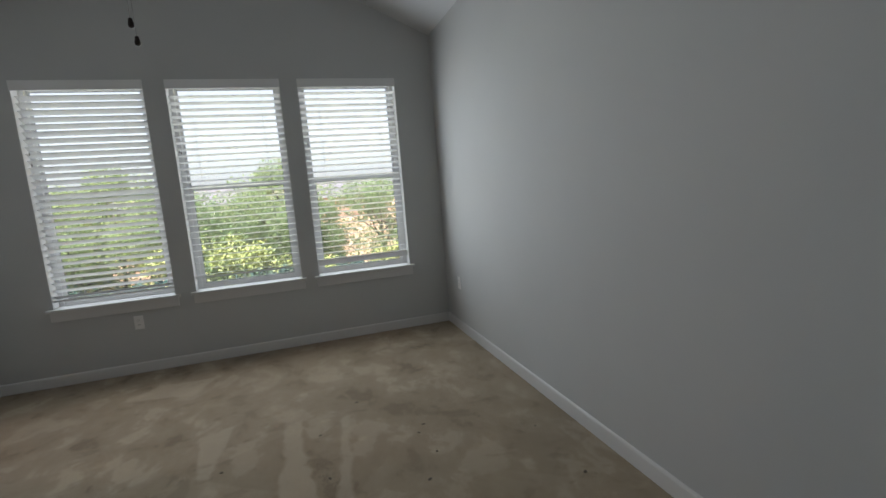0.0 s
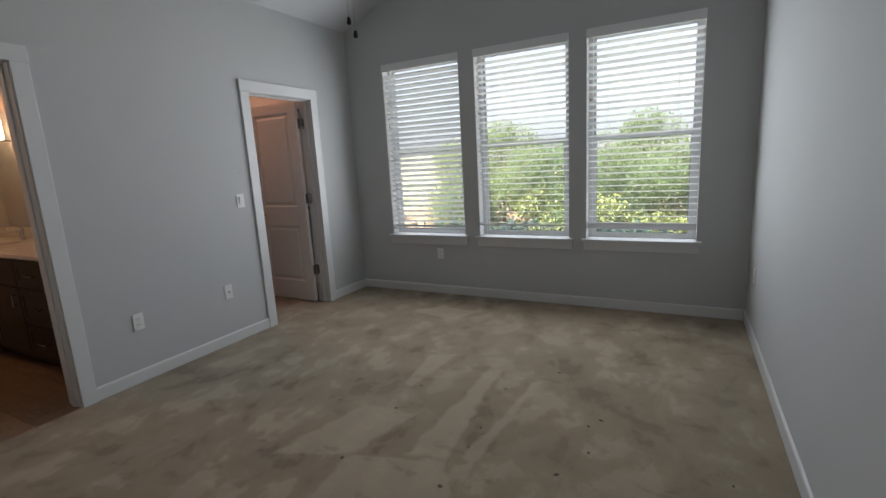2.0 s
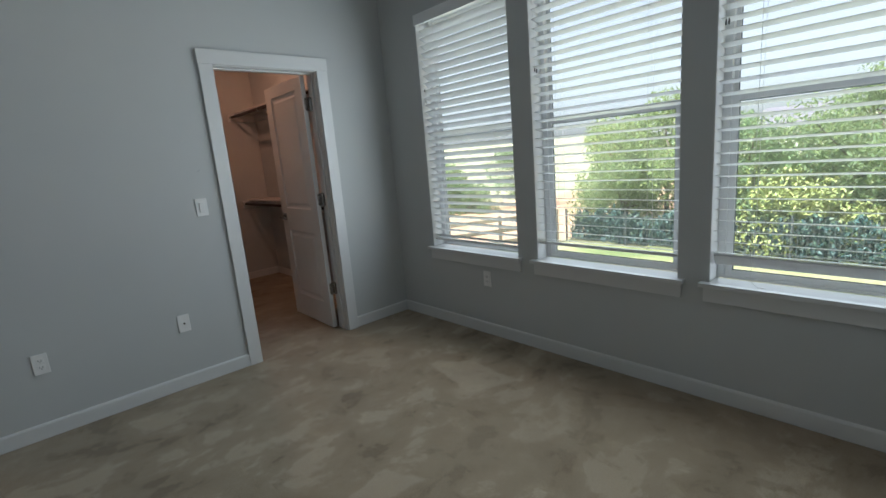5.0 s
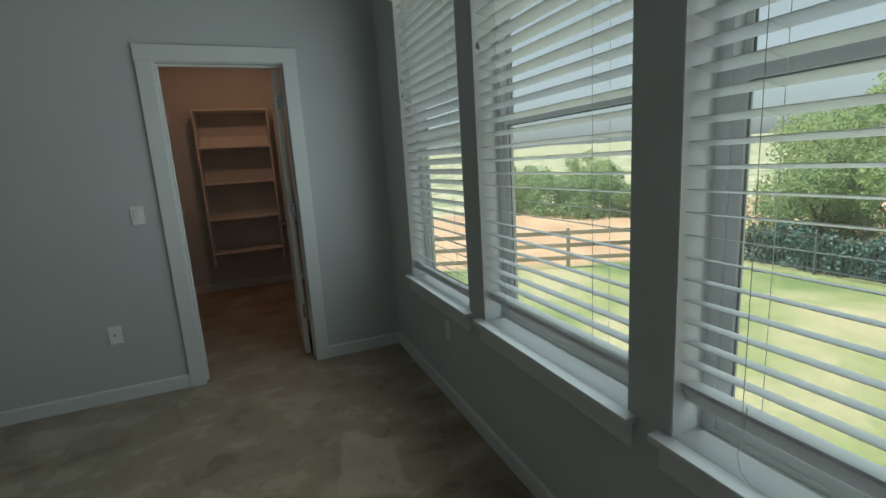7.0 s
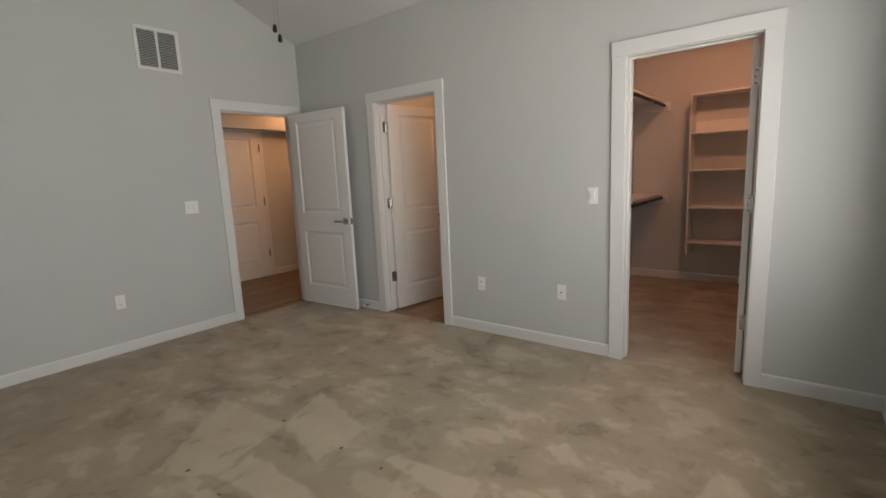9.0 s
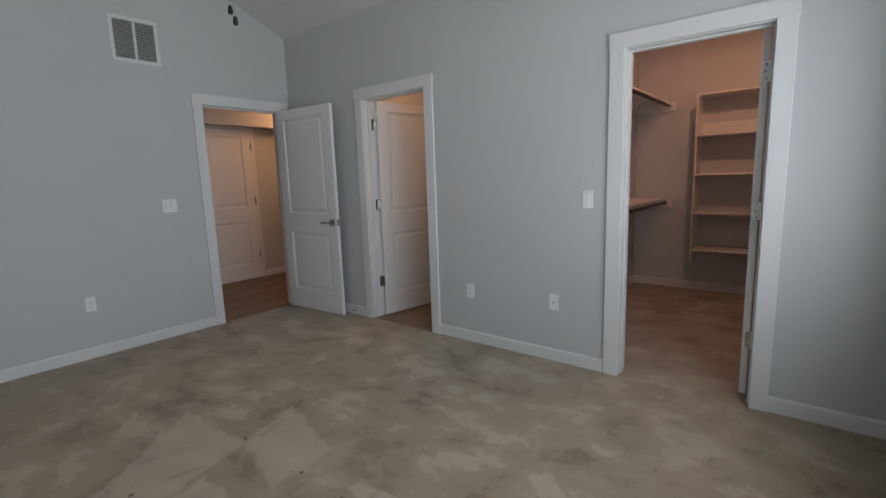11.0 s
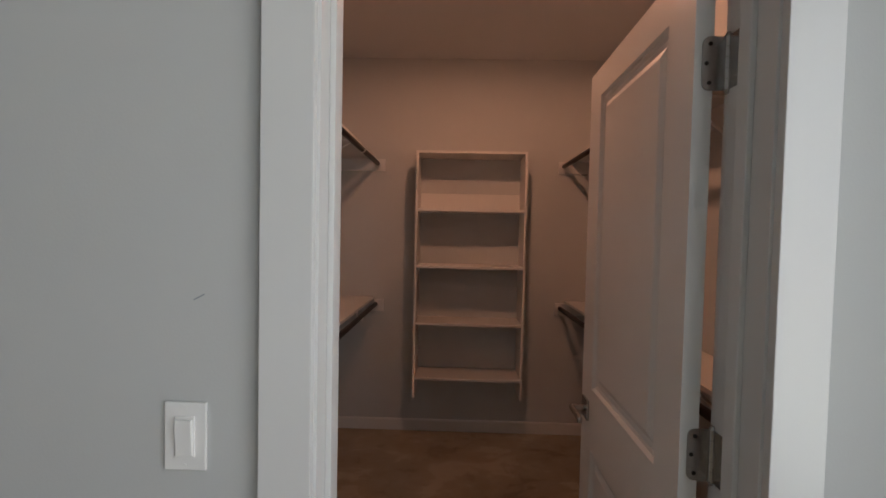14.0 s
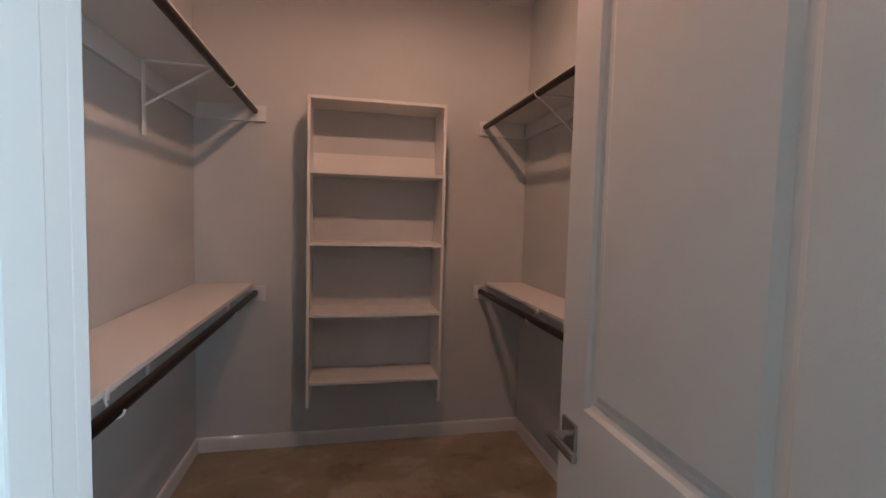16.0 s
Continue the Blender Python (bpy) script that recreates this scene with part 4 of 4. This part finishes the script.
# a faint scuff on the wall by the closet doorway
tagged(piece("wall_scuff", [(0.0002, 0.0008, -0.0105, 0.0105, -0.0012, 0.0012)], GASKET, None, "", 0.0, pose(0, -1.557, 1.39, 28)), "short faint scuff mark on the grey wall", "scuff")
# lift cord of the last blind, hanging below its rail
lc = thing("lift_cord", pose(2.515 + 0.175, 0.005, 0), "thin white lift cord hanging over the window stool", "cord")
bm = bmesh.new()
pts = [(0, 0.012, 0.80), (0.003, 0.002, 0.74), (-0.004, -0.004, 0.69), (0.006, -0.006, 0.655), (0.03, -0.008, 0.637), (0.06, -0.004, 0.6358)]
for a0, a1 in zip(pts, pts[1:]):
    tube(bm, a0, a1, 0.0012, seg=6)
part("cord", bm, CORD, lc)
# dents left in the carpet, in rows
DENT = mat("dent", (0.13, 0.107, 0.08), 0.95)
bm = bmesh.new()
lathe(bm, [(0.011, 0.0), (0.009, 0.0022), (0.004, 0.003), (0.001, 0.0024)], 9)
dent_me = mesh_of(bm, "dent", DENT)
rng = random.Random(5)
floor_ob = bpy.data.objects["floor"]
for x, y in ((1.857, -2.69), (2.39, -2.68), (1.85, -2.2), (2.38, -2.2), (2.93, -2.2), (3.51, -2.2), (3.517, -2.66), (2.36, -1.76), (2.39, -2.38), (2.89, -1.98), (2.94, -1.9), (1.853, -1.91), (2.83, -2.41), (2.61, -1.43), (2.93, -2.69)):
    o = new("dent", dent_me)
    o.parent = floor_ob
    o.matrix_basis = pose(x, y, 0, 0, 0, rng.uniform(0, 180)) @ Matrix.Diagonal((rng.uniform(0.7, 1.3), rng.uniform(0.5, 0.9), 1, 1))

# ---- outdoors ----
GZ = -2.4
GROUND = mat("ground", (0.2, 0.2, 0.1), 0.95)
tc = nd(GROUND, "ShaderNodeTexCoord")
sep = nd(GROUND, "ShaderNodeSeparateXYZ")
wire(GROUND, tc.outputs["Object"], sep.inputs["Vector"])
patch = noise_tex(GROUND, 0.35, 5)
blade = noise_tex(GROUND, 9, 4, 0.7)
lawn = ramp(GROUND, patch.outputs["Fac"], [(0.35, (0.15, 0.19, 0.065)), (0.47, (0.26, 0.27, 0.115)), (0.6, (0.39, 0.34, 0.2))])
dirt = ramp(GROUND, patch.outputs["Fac"], [(0.35, (0.43, 0.255, 0.155)), (0.6, (0.54, 0.35, 0.22))])
far = ramp(GROUND, patch.outputs["Fac"], [(0.4, (0.18, 0.22, 0.11)), (0.55, (0.45, 0.4, 0.27))])
# how far a place lies beyond the wooden fence
ma = nd(GROUND, "ShaderNodeMath")
ma.operation = "MULTIPLY_ADD"
ma.inputs[1].default_value, ma.inputs[2].default_value = -0.9, -4.3
wire(GROUND, sep.outputs["X"], ma.inputs[0])
mb = nd(GROUND, "ShaderNodeMath")
mb.operation = "MULTIPLY_ADD"
mb.inputs[1].default_value = 0.43
wire(GROUND, sep.outputs["Y"], mb.inputs[0])
wire(GROUND, ma.outputs[0], mb.inputs[2])
wob = nd(GROUND, "ShaderNodeMath")
wob.operation = "MULTIPLY_ADD"
wob.inputs[1].default_value = 3.0
wire(GROUND, patch.outputs["Fac"], wob.inputs[0])
wire(GROUND, mb.outputs[0], wob.inputs[2])
edge1 = nd(GROUND, "ShaderNodeMapRange", **{"From Min": 9.0, "From Max": 9.8})
wire(GROUND, wob.outputs[0], edge1.inputs["Value"])
edge2 = nd(GROUND, "ShaderNodeMapRange", **{"From Min": 24.0, "From Max": 28.0})
wire(GROUND, wob.outputs[0], edge2.inputs["Value"])
# and how far behind the row of trees
edge3 = nd(GROUND, "ShaderNodeMapRange", **{"From Min": 16.5, "From Max": 19.0})
wire(GROUND, sep.outputs["Y"], edge3.inputs["Value"])
soil = nd(GROUND, "ShaderNodeMath")
soil.operation = "MAXIMUM"
wire(GROUND, edge1.outputs["Result"], soil.inputs[0])
wire(GROUND, edge3.outputs["Result"], soil.inputs[1])
gcol = mixed(GROUND, lawn.outputs["Color"], dirt.outputs["Color"], soil.outputs[0])
gcol = mixed(GROUND, gcol, far.outputs["Color"], edge2.outputs["Result"])
gtone = ramp(GROUND, blade.outputs["Fac"], [(0.3, (0.75, 0.75, 0.75)), (0.7, (1.1, 1.1, 1.1))])
colored(GROUND, mixed(GROUND, gcol, gtone.outputs["Color"], 1.0, "MULTIPLY"))
bumped(GROUND, blade.outputs["Fac"], 0.5, 0.03)
bm = bmesh.new()
n, R = 60, 900.0
grid = {}
for i in range(n + 1):
    for j in range(n + 1):
        u, v = 2 * i / n - 1, 2 * j / n - 1
        x, y = R * u * abs(u) ** 1.6, R * v * abs(v) ** 1.6
        r = math.hypot(x, y)
        h = max(0.0, r - 70) * 0.012 + (max(0.0, min(1.0, (r - 120) / 300)) * 9 * (noise.noise(Vector((x / 160, y / 160, 0))) + 0.35) if r > 120 else 0)
        grid[i, j] = bm.verts.new((x, y, GZ + max(0, h)))
for i in range(n):
    for j in range(n):
        bm.faces.new((grid[i, j], grid[i + 1, j], grid[i + 1, j + 1], grid[i, j + 1]))
tagged(part("ground", bm, GROUND, smooth=True), "sunlit lawn giving way to bare dirt and far fields", "ground", kind="structure")

LEAF = mat("leaf", (0.09, 0.15, 0.035), 0.55)
geo = nd(LEAF, "ShaderNodeNewGeometry")
lr = ramp(LEAF, geo.outputs["Random Per Island"], [(0.0, (0.13, 0.185, 0.095)), (0.5, (0.21, 0.275, 0.13)), (1.0, (0.32, 0.36, 0.165))])
oi = nd(LEAF, "ShaderNodeObjectInfo")
tint = ramp(LEAF, oi.outputs["Random"], [(0.0, (0.75, 0.9, 0.85)), (0.5, (1.0, 1.0, 0.85)), (1.0, (1.3, 1.28, 0.8))])
colored(LEAF, mixed(LEAF, lr.outputs["Color"], tint.outputs["Color"], 1.0, "MULTIPLY"))
glow = nd(LEAF, "ShaderNodeBsdfTranslucent", Color=(0.42, 0.5, 0.28, 1))
both = nd(LEAF, "ShaderNodeMixShader", Fac=0.5)
wire(LEAF, LEAF.node_tree.nodes["Principled BSDF"].outputs[0], both.inputs[1])
wire(LEAF, glow.outputs[0], both.inputs[2])
wire(LEAF, both.outputs[0], LEAF.node_tree.nodes["Material Output"].inputs["Surface"])
BARK = mat("bark", (0.12, 0.09, 0.065), 0.9)
bk = noise_tex(BARK, 8, 5, 0.6, (1, 1, 0.2))
colored(BARK, ramp(BARK, bk.outputs["Fac"], [(0.3, (0.06, 0.045, 0.035)), (0.7, (0.17, 0.13, 0.1))]).outputs["Color"])
bumped(BARK, bk.outputs["Fac"], 0.6, 0.02)


def tree_meshes(seed, height, spread, leaves):
    """A tapered trunk with limbs, and a crown of small leaf clumps in uneven clusters."""
    rng = random.Random(seed)
    bm = bmesh.new()
    lean = Vector((rng.uniform(-0.2, 0.2), rng.uniform(-0.2, 0.2), 0))
    pts = [Vector((0, 0, -0.1)) + lean * k / 4 + Vector((0, 0, height * 0.62 * k / 4)) for k in range(5)]
    for k in range(4):
        tube(bm, pts[k], pts[k + 1], 0.13 * (1 - k * 0.2), 0.13 * (1 - (k + 1) * 0.2), 9, k == 0)
    hubs = []
    for k in range(11):
        a = k * 2.4 + rng.uniform(-0.3, 0.3)
        base = pts[1].lerp(pts[4], rng.uniform(0.1, 1))
        r = spread * rng.uniform(0.45, 1.0)
        tip = Vector((math.cos(a) * r, math.sin(a) * r, height * rng.uniform(0.3, 0.92)))
        midp = base.lerp(tip, 0.5) + Vector((0, 0, 0.15))
        tube(bm, base, midp, 0.05, 0.035, 7, False)
        tube(bm, midp, tip, 0.035, 0.012, 7, False)
        hubs.append((tip, rng.uniform(0.5, 0.95) * spread * 0.6))
    hubs += [(Vector((rng.uniform(-0.4, 0.4), rng.uniform(-0.4, 0.4), height * f)), spread * q) for f, q in ((0.95, 0.35), (0.75, 0.6), (0.5, 0.65), (0.32, 0.6))]
    verts, faces = [], []
    for _ in range(leaves):
        c, r = rng.choice(hubs)
        d = Vector((rng.gauss(0, 1), rng.gauss(0, 1), rng.gauss(0, 0.8))).normalized()
        p = c + d * r * rng.uniform(0.35, 1.0) ** 0.6
        if p.z < 0.25:
            continue
        s = rng.uniform(0.045, 0.095)
        q = Euler((rng.uniform(-1.1, 1.1), rng.uniform(-1.1, 1.1), rng.uniform(0, 6.28))).to_matrix()
        i = len(verts)
        for lx, ly, lz in ((-1.2, 0, 0), (0, -0.5, 0.12), (1.2, 0, -0.1), (0, 0.5, 0.12)):
            verts.append(tuple(p + q @ Vector((lx * s, ly * s, lz * s))))
        faces.append((i, i + 1, i + 2, i + 3))
    me = bpy.data.meshes.new("crown")
    me.from_pydata(verts, [], faces)
    me.materials.append(LEAF)
    return mesh_of(bm, "trunk", BARK, True), me


kinds = [tree_meshes(3, 4.5, 2.0, 9200), tree_meshes(8, 4.0, 1.9, 8200), tree_meshes(15, 5.3, 2.2, 10500), tree_meshes(21, 3.2, 1.6, 6800)]
spots = [(-4.2, 16.2, 2, 0.98), (-1.6, 15.9, 0, 0.9), (0.3, 16.8, 1, 0.95), (2.6, 15.6, 3, 1.1), (-6.6, 17.8, 0, 1.0), (6.1, 16.2, 0, 0.9),
         (-2.6, 19.5, 1, 0.95), (1.2, 20.5, 0, 0.85), (-5.4, 15.0, 3, 0.95), (-0.6, 15.3, 3, 0.9),
         (-16.0, 22.0, 0, 0.8), (-9.0, 22.0, 2, 0.85), (-27, 24, 1, 0.9), (-34, 20, 3, 1.0), (1.9, 16.6, 2, 0.97)]
for k, (x, y, v, s) in enumerate(spots):
    tr = thing("tree", pose(x, y, GZ, 0, 0, k * 77) @ Matrix.Scale(s, 4), "leafy green young tree beyond the fence in sunlight", "tree", "trees beyond the fence")
    for nm, me in zip(("trunk", "crown"), kinds[v]):
        o = new(nm, me)
        o.parent = tr

# a few bushes in fresh yellow-green leaf
FRESH = mat("fresh_leaf", (0.3, 0.34, 0.1), 0.5)
geo = nd(FRESH, "ShaderNodeNewGeometry")
colored(FRESH, ramp(FRESH, geo.outputs["Random Per Island"], [(0.0, (0.2, 0.25, 0.07)), (1.0, (0.38, 0.4, 0.13))]).outputs["Color"])
SPRING = kinds[3][1].copy()
SPRING.materials[0] = FRESH
for k, (x, y, low, s_) in enumerate(((-1.9, 14.8, 0.6, 0.95), (0.4, 14.6, 0.6, 0.9), (2.9, 14.4, 0.9, 0.75), (6.2, 14.6, 0.9, 0.7))):
    sh = new("shrub", SPRING)
    sh.matrix_basis = pose(x, y, GZ - low, 0, 0, k * 63) @ Matrix.Scale(s_, 4)
    tagged(sh, "bright yellow-green shrub behind the metal fence", "shrub", "fresh shrubs along the fence")

# scattered bushes past the bare soil
for k, (x, y, low, s_) in enumerate(((-19.2, 17.4, 0.9, 1.0), (-17.3, 18.8, 1.0, 0.85), (-21.4, 16.6, 0.9, 1.05), (-24.0, 15.0, 1.0, 1.0), (-20.3, 19.5, 0.7, 1.1), (-26.5, 18.0, 0.8, 1.1))):
    sh = new("shrub", kinds[3][1])
    sh.matrix_basis = pose(x, y, GZ - low, 0, 0, k * 71) @ Matrix.Scale(s_, 4)
    tagged(sh, "rounded green bush on the bare soil past the wooden fence", "shrub", "bushes on the bare soil")

# low dark leaf clumps along the metal fence, added for the shade under the trees
SHADE_LEAF = mat("shade_leaf", (0.03, 0.075, 0.06), 0.5)
geo = nd(SHADE_LEAF, "ShaderNodeNewGeometry")
colored(SHADE_LEAF, ramp(SHADE_LEAF, geo.outputs["Random Per Island"], [(0.0, (0.022, 0.06, 0.054)), (0.75, (0.05, 0.11, 0.098)), (1.0, (0.12, 0.18, 0.1))]).outputs["Color"])


def shade_clump_mesh(seed):
    """A knee-to-waist-high clump of small shade-coloured leaves, wider than tall, ragged on top."""
    rng = random.Random(seed)
    verts, faces = [], []
    for _ in range(1500):
        x, y = rng.uniform(-0.62, 0.62), rng.uniform(-0.34, 0.34)
        top = 1.05 - 0.9 * (x / 0.75) ** 4 + 0.16 * math.sin(9 * x + seed) + rng.gauss(0, 0.06)
        z = max(0.06, top * rng.uniform(0.02, 1.0) ** 0.7)
        r = rng.uniform(0.045, 0.085)
        q = Euler((rng.uniform(-1.2, 1.2), rng.uniform(-1.2, 1.2), rng.uniform(0, 6.28))).to_matrix()
        i = len(verts)
        for lx, ly, lz in ((-1.2, 0, 0), (0, -0.55, 0.12), (1.2, 0, -0.1), (0, 0.55, 0.12)):
            verts.append(tuple(Vector((x, y, z)) + q @ Vector((lx * r, ly * r, lz * r))))
        faces.append((i, i + 1, i + 2, i + 3))
    me = bpy.data.meshes.new("shrub")
    me.from_pydata(verts, [], faces)
    me.materials.append(SHADE_LEAF)
    return me


shade_clumps = [shade_clump_mesh(4), shade_clump_mesh(11), shade_clump_mesh(19)]
for k in range(13):
    sh = new("shrub", shade_clumps[k % 3])
    sh.matrix_basis = pose(-6.2 + k * 0.86, 13.85 + 0.12 * math.sin(k * 2.3), GZ - 0.02, 0, 0, 180 * (k % 2)) @ Matrix.Scale(1.0 + 0.12 * math.sin(k * 1.7), 4)
    tagged(sh, "low dark blue-green leaf clump added for the shade under the trees", "shrub", "dark shrubs along the fence")

WOODF = planked("weathered_wood", (0.3, 0.235, 0.19), (0.47, 0.39, 0.31), 0.85)
fe = thing("wooden_fence", None, "weathered wooden post-and-rail fence along the yard", "fence")
line = [Vector((-15.5, -4.5, GZ)), Vector((-6.9, 13.2, GZ))]
run = (line[1] - line[0]).normalized()
ang = math.degrees(math.atan2(run.y, run.x))
bm = bmesh.new()
box(bm, -0.06, 0.06, -0.06, 0.06, 0, 1.35, 0.01)
post_me = mesh_of(bm, "post", WOODF)
bm = bmesh.new()
box(bm, 0, 2.42, -0.085, -0.06, -0.07, 0.07, 0.004)
rail_me = mesh_of(bm, "rail", WOODF)
for k in range(9):
    p = line[0] + run * 2.42 * k
    o = new("post", post_me)
    o.parent, o.matrix_basis = fe, pose(p.x, p.y, GZ, 0, 0, ang)
    if k < 8:
        for z in (0.35, 0.78, 1.2):
            o = new("rail", rail_me)
            o.parent, o.matrix_basis = fe, pose(p.x, p.y, GZ + z, 0, 0, ang)
IRON = mat("black_iron", (0.07, 0.08, 0.08), 0.6, 0.2)
mf = thing("metal_fence", None, "black metal picket fence in front of the trees", "fence")
bm = bmesh.new()
box(bm, -0.006, 0.006, -0.006, 0.006, 0.08, 1.2)
picket_me = mesh_of(bm, "picket", IRON)
for k in range(190):
    o = new("picket", picket_me)
    o.parent, o.matrix_basis = mf, pose(-6.8 + k * 0.115, 13.308, GZ)
for z in (0.15, 1.05):
    piece("rail", [(-6.85, 15.1, 13.29, 13.326, GZ + z, GZ + z + 0.025)], IRON, mf)
for k in range(10):
    x = -6.85 + k * 2.42
    piece("post", [(x - 0.022, x + 0.022, 13.286, 13.33, GZ, GZ + 1.3)], IRON, mf, bevel=0.004)

ROOF = painted("roof_shingle", (0.16, 0.15, 0.17), 0.9)
BRICKM = painted("far_brick", (0.42, 0.26, 0.2), 0.85)
PALE = painted("far_siding", (0.6, 0.56, 0.5), 0.8)


def house(x, y, turn, w, d, h, walls, label):
    o = thing("house", pose(x, y, GZ + max(0.0, math.hypot(x, y) - 70) * 0.012, 0, 0, turn), label, "house")
    piece("wall", [(-w / 2, w / 2, -d / 2, d / 2, -1, h)], walls, o)
    bm = bmesh.new()
    e = 0.5
    lo = [bm.verts.new(v) for v in ((-w / 2 - e, -d / 2 - e, h), (w / 2 + e, -d / 2 - e, h), (w / 2 + e, d / 2 + e, h), (-w / 2 - e, d / 2 + e, h))]
    hi = [bm.verts.new(v) for v in ((-w / 2 + d / 3, 0, h + d * 0.33), (w / 2 - d / 3, 0, h + d * 0.33))]
    for f in ((lo[0], lo[1], hi[1], hi[0]), (lo[2], lo[3], hi[0], hi[1]), (lo[1], lo[2], hi[1]), (lo[3], lo[0], hi[0]), (lo[3], lo[2], lo[1], lo[0])):
        bm.faces.new(f)
    part("roof", bm, ROOF, o)
    for k in range(4):
        wx = -w / 2 + w * (k + 0.5) / 4
        wi = piece("window", [(wx - 0.5, wx + 0.5, -d / 2 - 0.03, -d / 2 + 0.05, 0.9, 2.3)], SLOT, o)
        piece("frame", [(wx - 0.58, wx - 0.5, -d / 2 - 0.05, -d / 2 + 0.02, 0.85, 2.35), (wx + 0.5, wx + 0.58, -d / 2 - 0.05, -d / 2 + 0.02, 0.85, 2.35), (wx - 0.5, wx + 0.5, -d / 2 - 0.05, -d / 2 + 0.02, 2.3, 2.38)], TRIM, wi)


house(9, 74, 8, 16, 10, 3.2, BRICKM, "distant brick house with grey shingle roof")
house(-12, 82, -6, 15, 10, 3.2, PALE, "distant pale house with grey shingle roof")
house(30, 78, 12, 15, 10, 3.2, PALE, "distant pale house with grey shingle roof")
house(-34, 88, 14, 16, 10, 3.4, BRICKM, "distant brick house with grey shingle roof")

# ---- floor planks, laid last ----
bm = bmesh.new()
box(bm, 0, 1.19, 0, 0.176, 0, 0.011, 0.0012)
plank_me = mesh_of(bm, "plank", PLANK)


def lay(parent, x0, x1, y0, y1):
    """Planks along x, staggered row by row; those at the ends are cut short."""
    row = 0
    y = y0
    while y < y1 - 0.02:
        dy = min(0.176, y1 - y)
        x = x0 - (row * 0.47) % 1.19
        while x < x1:
            a, b = max(x, x0), min(x + 1.19, x1)
            if b - a > 0.03:
                o = new("plank", plank_me)
                o.parent = parent
                o.matrix_basis = Matrix.Translation((a, y, -0.0118)) @ Matrix.Diagonal(((b - a - 0.0016) / 1.19, (dy - 0.0016) / 0.176, 1, 1))
            x += 1.19
        y += 0.176
        row += 1


lay(floor_b, BX, -TW, BY0, BY1)
lay(floor_b, -TW, -0.0005, BD[0] - J, BD[1] + J)
lay(floor_h, -1.38, 1.58, HY, -L - T)
lay(floor_h, ED[0] - J, ED[1] + J, -L - T, -L - 0.0005)
